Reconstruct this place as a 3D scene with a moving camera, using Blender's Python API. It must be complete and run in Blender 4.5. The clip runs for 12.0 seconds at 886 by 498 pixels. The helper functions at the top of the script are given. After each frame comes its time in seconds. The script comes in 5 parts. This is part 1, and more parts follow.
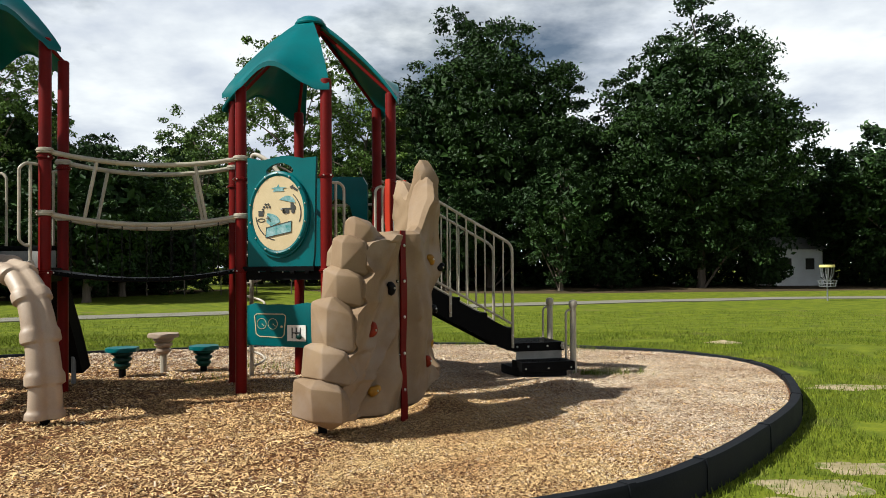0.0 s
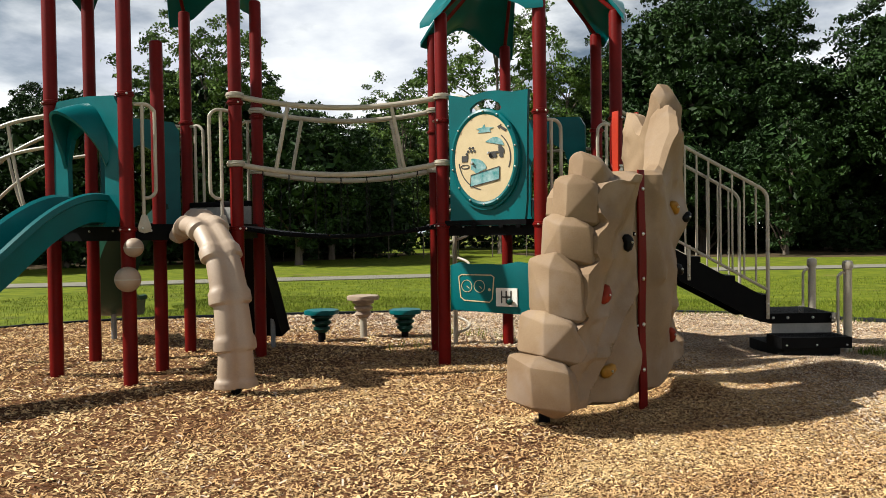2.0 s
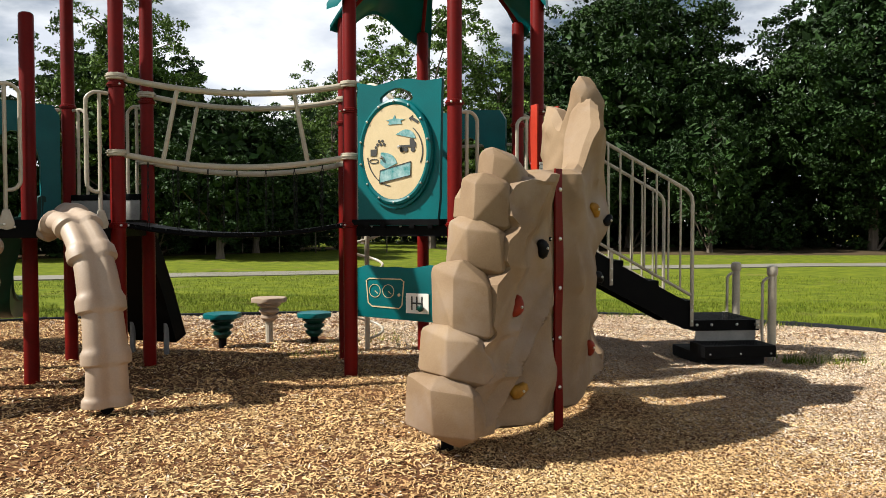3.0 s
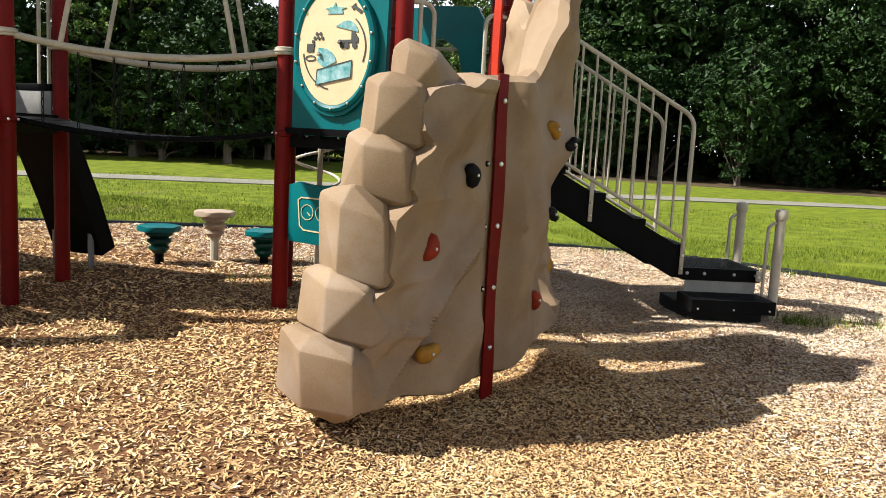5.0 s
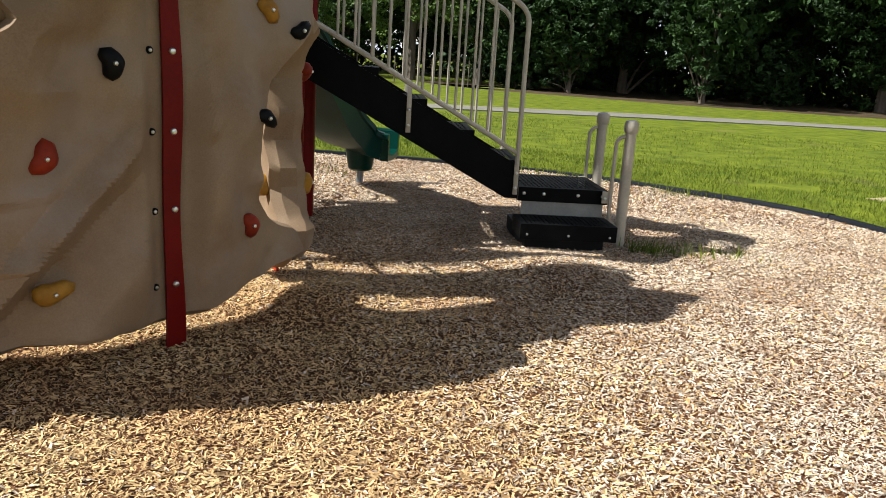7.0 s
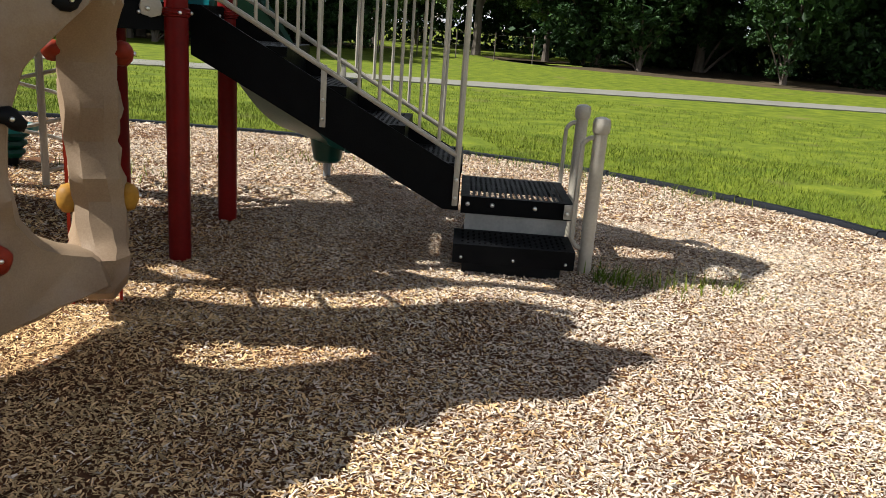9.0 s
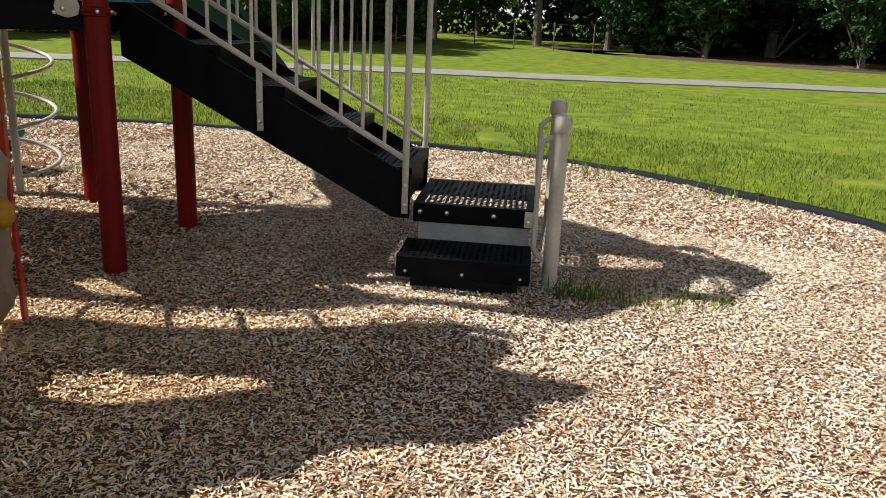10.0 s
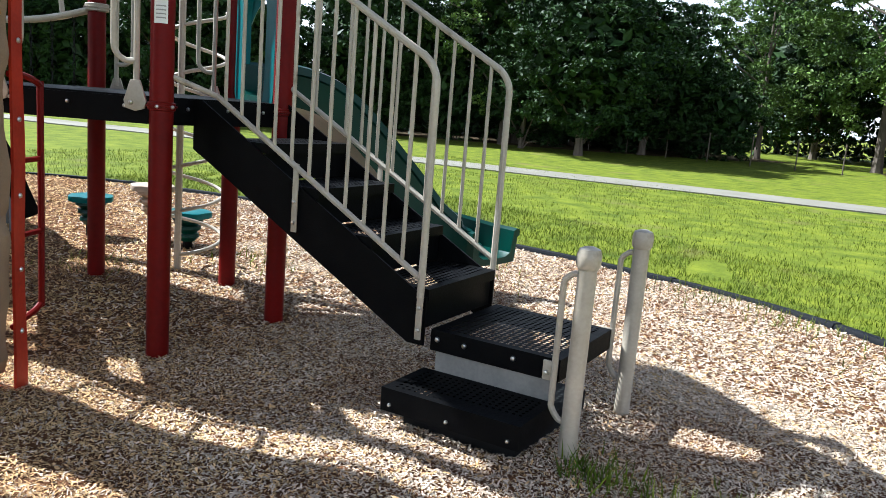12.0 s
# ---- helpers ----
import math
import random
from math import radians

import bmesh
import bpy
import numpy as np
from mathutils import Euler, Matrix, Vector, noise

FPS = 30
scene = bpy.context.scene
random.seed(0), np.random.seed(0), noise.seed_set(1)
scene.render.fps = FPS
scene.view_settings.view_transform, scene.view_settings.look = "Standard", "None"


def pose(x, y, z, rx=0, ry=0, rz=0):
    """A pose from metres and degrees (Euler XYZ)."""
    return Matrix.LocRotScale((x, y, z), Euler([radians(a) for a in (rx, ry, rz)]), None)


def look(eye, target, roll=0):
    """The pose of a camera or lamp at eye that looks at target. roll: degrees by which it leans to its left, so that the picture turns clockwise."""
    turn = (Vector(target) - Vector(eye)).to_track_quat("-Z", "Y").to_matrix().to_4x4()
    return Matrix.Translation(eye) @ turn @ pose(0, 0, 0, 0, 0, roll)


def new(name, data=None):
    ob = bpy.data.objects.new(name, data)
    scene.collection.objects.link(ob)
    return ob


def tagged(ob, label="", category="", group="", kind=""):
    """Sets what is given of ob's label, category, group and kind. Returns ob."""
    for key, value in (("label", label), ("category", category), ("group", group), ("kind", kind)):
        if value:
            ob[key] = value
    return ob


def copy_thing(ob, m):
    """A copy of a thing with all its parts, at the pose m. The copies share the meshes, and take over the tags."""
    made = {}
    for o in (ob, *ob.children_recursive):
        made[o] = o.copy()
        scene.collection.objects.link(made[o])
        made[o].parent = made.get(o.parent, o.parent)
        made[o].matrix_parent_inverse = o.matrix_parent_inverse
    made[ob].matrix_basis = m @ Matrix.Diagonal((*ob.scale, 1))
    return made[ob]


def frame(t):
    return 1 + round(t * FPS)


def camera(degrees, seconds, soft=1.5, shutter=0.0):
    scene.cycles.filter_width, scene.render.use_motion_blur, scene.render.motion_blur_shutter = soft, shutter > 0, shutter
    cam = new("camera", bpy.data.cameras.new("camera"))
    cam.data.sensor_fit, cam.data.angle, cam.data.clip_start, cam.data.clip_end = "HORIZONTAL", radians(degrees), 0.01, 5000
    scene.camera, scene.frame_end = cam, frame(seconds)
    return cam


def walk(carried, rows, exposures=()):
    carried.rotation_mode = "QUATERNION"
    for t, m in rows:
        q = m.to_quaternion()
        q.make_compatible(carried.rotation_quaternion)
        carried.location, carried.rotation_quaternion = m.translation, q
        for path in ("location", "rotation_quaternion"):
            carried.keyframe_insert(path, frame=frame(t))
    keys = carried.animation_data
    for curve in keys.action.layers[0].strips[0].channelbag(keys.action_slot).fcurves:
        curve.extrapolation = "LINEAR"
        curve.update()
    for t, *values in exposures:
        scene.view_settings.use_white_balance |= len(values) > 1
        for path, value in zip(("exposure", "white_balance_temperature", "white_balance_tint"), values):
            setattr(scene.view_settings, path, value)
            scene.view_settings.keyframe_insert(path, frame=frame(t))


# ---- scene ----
cam = camera(58.1, 12.0, soft=0.8)
PATH = [
    (0, (0.227, 0.368, 1.443), (0.181, 2.367, 1.483), -0.4),
    (0.5, (0.121, 0.663, 1.402), (-0.035, 2.657, 1.43), -1.2),
    (1, (-0.006, 1.004, 1.366), (-0.134, 3.0, 1.33), -2.0),
    (1.5, (-0.024, 1.353, 1.352), (-0.411, 3.315, 1.318), -1.8),
    (2, (-0.152, 1.705, 1.331), (-0.687, 3.632, 1.288), -0.8),
    (2.5, (-0.206, 2.052, 1.396), (-0.633, 4.006, 1.351), -1.1),
    (3, (-0.078, 2.338, 1.392), (-0.45, 4.302, 1.331), -0.1),
    (3.5, (0.006, 2.59, 1.387), (-0.309, 4.557, 1.208), -0.1),
    (3.6, (-0.005, 2.645, 1.385), (-0.262, 4.62, 1.203), 0.4),
    (3.7, (-0.021, 2.742, 1.389), (-0.214, 4.724, 1.199), 0.9),
    (5.3, (0.488, 3.729, 1.406), (0.029, 5.655, 1.124), 3.5),
    (5.5, (0.594, 3.899, 1.403), (0.151, 5.828, 1.115), 4.1),
    (6, (0.931, 4.159, 1.371), (0.595, 6.106, 1.059), 3.9),
    (6.5, (1.262, 4.365, 1.372), (0.913, 6.277, 0.902), 3.2),
    (7, (1.486, 4.651, 1.343), (1.115, 6.56, 0.875), 3.7),
    (7.2, (1.559, 4.8, 1.38), (1.187, 6.71, 0.917), 4.6),
    (8.8, (2.107, 5.808, 1.427), (1.55, 7.651, 0.886), 4.4),
    (9, (2.156, 5.949, 1.43), (1.608, 7.795, 0.89), 4.3),
    (9.5, (2.416, 6.267, 1.42), (1.832, 8.101, 0.877), 3.4),
    (10, (2.671, 6.581, 1.464), (1.954, 8.359, 0.895), 2.6),
    (10.5, (2.889, 6.992, 1.472), (2.146, 8.758, 0.899), 3.2),
    (11, (3.212, 7.291, 1.458), (2.311, 8.979, 0.874), 2.5),
    (11.5, (3.46, 7.582, 1.495), (2.225, 9.056, 0.945), 1.5),
    (12, (3.605, 7.913, 1.523), (2.196, 9.288, 1.167), 4.7),
]
walk(cam, [(t, look(eye, target, roll)) for t, eye, target, roll in PATH],
     exposures=((0.0, 0.66, 6150, 5), (2.0, 0.80, 6350, 6), (3.5, 1.0, 6350, 7), (5.5, 1.32, 6050, 7), (7.0, 1.0, 5950, 7), (9.0, 1.05, 5900, 7), (11.0, 1.02, 5800, 7), (11.5, 1.25, 5650, 7),
                (12.0, 1.65, 5400, 6)))

# ---- light ----
scene.view_settings.exposure = 0.0
SUN_TO = Vector((0.930, 0.366, -1.02)).normalized()      # the way the sunlight travels
sun = new("sun", bpy.data.lights.new("sun", "SUN"))
sun.data.energy, sun.data.angle, sun.data.color = 5.0, radians(0.55), (1.0, 0.955, 0.875)
sun.matrix_world = Matrix.Translation((-20, -10, 30)) @ SUN_TO.to_track_quat("-Z", "Y").to_matrix().to_4x4()

world = bpy.data.worlds.new("sky")
scene.world = world
world.use_nodes = True
wn, wl = world.node_tree.nodes, world.node_tree.links
wn.clear()
w_out, w_bg, w_sky = wn.new("ShaderNodeOutputWorld"), wn.new("ShaderNodeBackground"), wn.new("ShaderNodeTexSky")
w_sky.sky_type, w_sky.sun_disc = "NISHITA", False
w_sky.sun_elevation = math.asin(-SUN_TO.z)
w_sky.sun_rotation = math.atan2(-SUN_TO.x, -SUN_TO.y)
w_sky.air_density, w_sky.dust_density, w_sky.ozone_density = 0.9, 0.2, 2.5
w_tc, w_sep, w_div, w_mul = wn.new("ShaderNodeTexCoord"), wn.new("ShaderNodeSeparateXYZ"), wn.new("ShaderNodeMath"), wn.new("ShaderNodeVectorMath")
w_noise, w_n2, w_ramp, w_r2, w_mix, w_cov, w_low = (wn.new("ShaderNodeTexNoise"), wn.new("ShaderNodeTexNoise"), wn.new("ShaderNodeMapRange"), wn.new("ShaderNodeValToRGB"),
                                                    wn.new("ShaderNodeMix"), wn.new("ShaderNodeMath"), wn.new("ShaderNodeMapRange"))
wl.new(w_tc.outputs["Generated"], w_sep.inputs[0])
w_div.operation, w_div.inputs[1].default_value = "ADD", 0.22
wl.new(w_sep.outputs["Z"], w_div.inputs[0])
w_mul.operation = "DIVIDE"
w_comb = wn.new("ShaderNodeCombineXYZ")
for k in (0, 1, 2):
    wl.new(w_div.outputs[0], w_comb.inputs[k])
wl.new(w_tc.outputs["Generated"], w_mul.inputs[0])
wl.new(w_comb.outputs[0], w_mul.inputs[1])
for node, scale, detail in ((w_noise, 1.15, 8.0), (w_n2, 1.9, 6.0)):
    node.inputs["Scale"].default_value, node.inputs["Detail"].default_value, node.inputs["Roughness"].default_value = scale, detail, 0.55
    wl.new(w_mul.outputs[0], node.inputs["Vector"])
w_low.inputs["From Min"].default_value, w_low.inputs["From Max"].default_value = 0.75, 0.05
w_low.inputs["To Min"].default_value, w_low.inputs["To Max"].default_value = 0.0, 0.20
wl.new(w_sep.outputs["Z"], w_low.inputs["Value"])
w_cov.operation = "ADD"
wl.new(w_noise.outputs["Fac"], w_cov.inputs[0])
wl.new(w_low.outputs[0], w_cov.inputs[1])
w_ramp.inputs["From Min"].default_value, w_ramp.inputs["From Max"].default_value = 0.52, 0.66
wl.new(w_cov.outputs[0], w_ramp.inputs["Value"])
w_mix.data_type = "RGBA"
w_r2.color_ramp.elements[0].position, w_r2.color_ramp.elements[1].position = 0.41, 0.62
w_r2.color_ramp.elements[0].color, w_r2.color_ramp.elements[1].color = (13.0, 13.4, 14.8, 1), (21.0, 20.7, 20.4, 1)
wl.new(w_n2.outputs["Fac"], w_r2.inputs[0])
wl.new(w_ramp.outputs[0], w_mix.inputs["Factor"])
w_gain = wn.new("ShaderNodeVectorMath")
w_gain.operation, w_gain.inputs[1].default_value = "MULTIPLY", (1.6, 1.3, 1.08)
wl.new(w_sky.outputs[0], w_gain.inputs[0])
wl.new(w_gain.outputs[0], w_mix.inputs["A"])
wl.new(w_r2.outputs[0], w_mix.inputs["B"])
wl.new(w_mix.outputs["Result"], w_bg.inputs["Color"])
w_bg.inputs["Strength"].default_value = 0.033
wl.new(w_bg.outputs[0], w_out.inputs[0])


# ---- materials ----
def material(name, base, other=None, rough=0.5, metal=0.0, scale=6.0, fine=60.0, bump=0.1, amount=0.5, island=0.0, stretch=(1, 1, 1), coat=0.0, shine=0.5,
             spots=None, spot_scale=2.0, spot_from=0.55, spot_to=0.7):
    """A surface with large stains, fine grain and relief; island: how far single pieces differ in brightness."""
    m = bpy.data.materials.new(name)
    m.use_nodes = True
    ns, ln = m.node_tree.nodes, m.node_tree.links
    bs = ns["Principled BSDF"]
    tc, mp = ns.new("ShaderNodeTexCoord"), ns.new("ShaderNodeMapping")
    mp.inputs["Scale"].default_value = stretch
    ln.new(tc.outputs["Object"], mp.inputs["Vector"])
    big, small = ns.new("ShaderNodeTexNoise"), ns.new("ShaderNodeTexNoise")
    big.inputs["Scale"].default_value, big.inputs["Detail"].default_value = scale, 5.0
    small.inputs["Scale"].default_value, small.inputs["Detail"].default_value = fine, 3.0
    ln.new(mp.outputs[0], big.inputs["Vector"])
    ln.new(mp.outputs[0], small.inputs["Vector"])
    add = ns.new("ShaderNodeMath")
    add.operation = "MULTIPLY_ADD"
    add.inputs[1].default_value = 0.45
    ln.new(small.outputs["Fac"], add.inputs[0])
    ln.new(big.outputs["Fac"], add.inputs[2])
    ramp = ns.new("ShaderNodeMapRange")
    ramp.inputs["From Min"].default_value, ramp.inputs["From Max"].default_value = 0.5, 0.95
    ln.new(add.outputs[0], ramp.inputs["Value"])
    mix = ns.new("ShaderNodeMix")
    mix.data_type = "RGBA"
    mix.inputs["A"].default_value = (*base, 1)
    b2 = other or tuple(c * (1 - 0.35 * amount) for c in base)
    mix.inputs["B"].default_value = (*b2, 1)
    ln.new(ramp.outputs[0], mix.inputs["Factor"])
    col = mix.outputs["Result"]
    if spots:
        sp, sr, sm = ns.new("ShaderNodeTexNoise"), ns.new("ShaderNodeMapRange"), ns.new("ShaderNodeMix")
        sp.inputs["Scale"].default_value, sp.inputs["Detail"].default_value = spot_scale, 6.0
        sp.inputs["Roughness"].default_value = 0.6
        sm.data_type = "RGBA"
        ln.new(tc.outputs["Object"], sp.inputs["Vector"])
        ln.new(sp.outputs["Fac"], sr.inputs["Value"])
        sr.inputs["From Min"].default_value, sr.inputs["From Max"].default_value = spot_from, spot_to
        ln.new(sr.outputs[0], sm.inputs["Factor"])
        ln.new(col, sm.inputs["A"])
        sm.inputs["B"].default_value = (*spots, 1)
        col = sm.outputs["Result"]
    if island:
        geo, hsv, mr = ns.new("ShaderNodeNewGeometry"), ns.new("ShaderNodeHueSaturation"), ns.new("ShaderNodeMapRange")
        mr.inputs["To Min"].default_value, mr.inputs["To Max"].default_value = 1 - island, 1 + island
        ln.new(geo.outputs["Random Per Island"], mr.inputs["Value"])
        ln.new(mr.outputs[0], hsv.inputs["Value"])
        ln.new(col, hsv.inputs["Color"])
        col = hsv.outputs[0]
    ln.new(col, bs.inputs["Base Color"])
    rr = ns.new("ShaderNodeMapRange")
    rr.inputs["To Min"].default_value, rr.inputs["To Max"].default_value = max(rough - 0.08, 0.02), min(rough + 0.12, 1)
    ln.new(big.outputs["Fac"], rr.inputs["Value"])
    ln.new(rr.outputs[0], bs.inputs["Roughness"])
    bs.inputs["Metallic"].default_value = metal
    bs.inputs["Coat Weight"].default_value = coat
    bs.inputs["Specular IOR Level"].default_value = shine
    if bump:
        bp = ns.new("ShaderNodeBump")
        bp.inputs["Strength"].default_value, bp.inputs["Distance"].default_value = bump, 0.01
        ln.new(small.outputs["Fac"], bp.inputs["Height"])
        ln.new(bp.outputs[0], bs.inputs["Normal"])
    return m


RED = material("red_paint", (0.135, 0.0045, 0.003), (0.085, 0.004, 0.003), rough=0.42, scale=3, fine=40, bump=0.05, shine=0.10)
RED_BRIGHT = material("red_plastic", (0.36, 0.028, 0.010), (0.24, 0.018, 0.008), rough=0.45, scale=5, fine=50, shine=0.2)
TAN_PIPE = material("tan_paint", (0.42, 0.365, 0.285), (0.30, 0.26, 0.20), rough=0.42, scale=4, fine=60, bump=0.06, spots=(0.22, 0.18, 0.13), spot_scale=9, spot_from=0.62, spot_to=0.75)
TEAL = material("teal_plastic", (0.002, 0.105, 0.112), (0.002, 0.075, 0.08), rough=0.34, scale=3, fine=90, bump=0.05, shine=0.2)
GREEN = material("green_plastic", (0.001, 0.034, 0.024), (0.001, 0.022, 0.016), rough=0.34, scale=3, fine=90, bump=0.05, shine=0.2)
CREAM = material("cream_board", (0.55, 0.43, 0.25), (0.47, 0.36, 0.20), rough=0.5, scale=5, fine=80, bump=0.03)
INK = material("black_print", (0.03, 0.028, 0.025), rough=0.6, bump=0)
CLEAR = material("teal_window", (0.03, 0.19, 0.19), (0.30, 0.42, 0.42), rough=0.12, scale=14, fine=40, bump=0)
WHITE = material("white_plate", (0.72, 0.70, 0.64), rough=0.5, scale=8)
BLACK = material("black_coated_steel", (0.002, 0.002, 0.0025), (0.004, 0.004, 0.004), rough=0.5, scale=9, fine=120, bump=0.12, shine=0.05)
BLACK_MATT = material("black_matt", (0.006, 0.006, 0.006), rough=0.75, scale=9, shine=0.2)
STEEL = material("steel_bolt", (0.62, 0.60, 0.56), rough=0.3, metal=1.0, scale=30, fine=90)
GREY = material("grey_riser", (0.25, 0.235, 0.21), (0.17, 0.16, 0.145), rough=0.5, scale=7)
ROCK = material("tan_rock_plastic", (0.265, 0.185, 0.113), (0.17, 0.108, 0.063), rough=0.6, scale=2.2, fine=150, bump=0.10, spots=(0.25, 0.19, 0.15), spot_scale=1.7, spot_from=0.5, spot_to=0.72, shine=0.15)
ROPE_TAN = material("tan_arch_plastic", (0.36, 0.27, 0.195), (0.28, 0.20, 0.14), rough=0.5, scale=4, fine=90, bump=0.06)
HOLD_Y = material("yellow_hold", (0.32, 0.16, 0.02), (0.20, 0.09, 0.012), rough=0.55, scale=12, shine=0.15)
HOLD_R = material("orange_red_hold", (0.22, 0.022, 0.006), (0.13, 0.014, 0.005), rough=0.55, scale=12, shine=0.15)
HOLD_K = material("black_hold", (0.004, 0.0035, 0.004), rough=0.6, scale=12, shine=0.12)
KERB = material("black_border_plastic", (0.005, 0.006, 0.008), (0.011, 0.012, 0.014), rough=0.62, scale=5, fine=60, bump=0.1, shine=0.1)
CHIP = material("fresh_wood_chips", (0.60, 0.425, 0.21), (0.41, 0.235, 0.105), rough=0.85, scale=1.3, fine=70, bump=0.2, island=0.5, shine=0.1)
CHIP_OLD = material("bleached_wood_chips", (0.62, 0.515, 0.395), (0.44, 0.325, 0.23), rough=0.85, scale=1.3, fine=70, bump=0.2, island=0.5, shine=0.1)
MULCH = material("mulch_bed", (0.17, 0.080, 0.038), (0.07, 0.033, 0.017), rough=0.95, scale=9, fine=95, bump=1.0, amount=1, stretch=(1, 1.6, 1), shine=0.05)
GRASS = material("grass_ground", (0.155, 0.175, 0.013), (0.054, 0.080, 0.007), rough=0.95, scale=2.2, fine=24, bump=0.9, spots=(0.17, 0.14, 0.05), spot_scale=0.55, spot_from=0.60, spot_to=0.76, shine=0.1)
BLADE = material("grass_blades", (0.15, 0.175, 0.013), (0.06, 0.095, 0.008), rough=0.8, scale=1.4, fine=5, bump=0, island=0.5, spots=(0.18, 0.16, 0.05), spot_scale=1.1, spot_from=0.55, spot_to=0.75, shine=0.15)
SAND = material("bare_sand", (0.36, 0.28, 0.17), (0.20, 0.16, 0.07), rough=0.95, scale=3, fine=40, bump=0.5, spots=(0.11, 0.13, 0.02), spot_scale=4.0, spot_from=0.5, spot_to=0.62)
CONCRETE = material("path_concrete", (0.20, 0.185, 0.145), (0.14, 0.125, 0.095), rough=0.9, scale=0.8, fine=30, bump=0.2)
LITTER = material("leaf_litter", (0.085, 0.055, 0.032), (0.04, 0.034, 0.016), rough=0.95, scale=0.8, fine=20, bump=0.5, shine=0.1)
BARK = material("bark", (0.13, 0.10, 0.075), (0.07, 0.055, 0.04), rough=0.95, scale=2, fine=14, bump=0.8, stretch=(3, 3, 0.5))
LEAF = material("leaves", (0.024, 0.050, 0.0085), (0.009, 0.026, 0.005), rough=0.6, scale=0.35, fine=2.0, bump=0, island=0.6, shine=0.2)
LEAF_LIGHT = material("light_leaves", (0.10, 0.155, 0.022), (0.042, 0.085, 0.013), rough=0.6, scale=0.35, fine=2.0, bump=0, island=0.55, shine=0.25)
FLOWER = material("yellow_petals", (0.75, 0.62, 0.03), rough=0.6, bump=0)
SHED = material("white_siding", (0.80, 0.80, 0.78), rough=0.6, scale=1)
BASKET_Y = material("yellow_band", (0.72, 0.62, 0.22), rough=0.5)
GALV = material("galvanised", (0.20, 0.205, 0.21), (0.14, 0.145, 0.15), rough=0.5, metal=0.2, scale=9)


# ---- building helpers ----
def mesh_of(bm, name, mat, smooth=30):
    bmesh.ops.recalc_face_normals(bm, faces=bm.faces)
    for f in bm.faces:
        f.smooth = smooth > 0
    if smooth > 0:
        lim = radians(smooth)
        for e in bm.edges:
            e.smooth = len(e.link_faces) == 2 and e.calc_face_angle(0.0) < lim
    me = bpy.data.meshes.new(name)
    bm.to_mesh(me)
    bm.free()
    me.materials.append(mat)
    return me


def part(name, bm, mat, parent=None, label="", smooth=30):
    """Links a bmesh as one mesh object under a thing or a part."""
    ob = new(name, mesh_of(bm, name, mat, smooth) if isinstance(bm, bmesh.types.BMesh) else bm)
    ob.parent = parent
    return tagged(ob, label)


def thing(name, label, category, m=None, group="", kind=""):
    ob = new(name)
    ob.empty_display_size = 0.2
    if m is not None:
        ob.matrix_basis = m
    return tagged(ob, label, category, group, kind)


def single(name, bm, mat, label, category, group="", kind="", smooth=30, m=None):
    ob = part(name, bm, mat, None, "", smooth)
    if m is not None:
        ob.matrix_basis = m
    return tagged(ob, label, category, group, kind)


def box(bm, size, m=None, bevel=0.0):
    r = bmesh.ops.create_cube(bm, size=1.0)
    bmesh.ops.transform(bm, matrix=(m or Matrix()) @ Matrix.Diagonal((*size, 1)), verts=r["verts"])
    if bevel:
        es = {e for v in r["verts"] for e in v.link_edges}
        bmesh.ops.bevel(bm, geom=list(es), offset=bevel, segments=2, affect="EDGES", profile=0.5)
    return bm


def slab(x0, x1, y0, y1, z0, z1, bevel=0.0):
    return box(bmesh.new(), (x1 - x0, y1 - y0, z1 - z0), Matrix.Translation(((x0 + x1) / 2, (y0 + y1) / 2, (z0 + z1) / 2)), bevel)


def catmull(pts, n=8, closed=False):
    pts = [Vector(p) for p in pts]
    k, out = len(pts), []
    for i in range(k if closed else k - 1):
        p0, p1, p2, p3 = ((pts[(i + j) % k] if closed else pts[min(max(i + j, 0), k - 1)]) for j in (-1, 0, 1, 2))
        for s in range(n):
            t = s / n
            out.append(0.5 * (2 * p1 + (p2 - p0) * t + (2 * p0 - 5 * p1 + 4 * p2 - p3) * t * t + (3 * p1 - p0 - 3 * p2 + p3) * t ** 3))
    if not closed:
        out.append(pts[-1])
    return out


def sweep(bm, path, section, up=(0, 0, 1), caps=True, closed=False):
    """Carries a section (a list of (side, up) points, or a function of the step) along a path."""
    path = [Vector(p) for p in path]
    k, rings, ref = len(path), [], Vector(up)
    for i, p in enumerate(path):
        a, b = (path[(i - 1) % k], path[(i + 1) % k]) if closed else (path[max(i - 1, 0)], path[min(i + 1, k - 1)])
        t = (b - a).normalized()
        s = t.cross(ref)
        if s.length < 1e-3:
            s = t.cross(Vector((1, 0, 0)))
        s.normalize()
        u = s.cross(t)
        sec = section(i / (k - 1)) if callable(section) else section
        rings.append([bm.verts.new(p + s * x + u * y) for x, y in sec])
    m = len(rings[0])
    for i in range(k if closed else k - 1):
        r, q = rings[i], rings[(i + 1) % k]
        for j in range(m):
            bm.faces.new((r[j], r[(j + 1) % m], q[(j + 1) % m], q[j]))
    if caps and not closed:
        bm.faces.new(rings[0][::-1])
        bm.faces.new(rings[-1])
    return bm


def circle(r, n=12, r2=None):
    return [(r * math.cos(2 * math.pi * i / n), (r2 or r) * math.sin(2 * math.pi * i / n)) for i in range(n)]


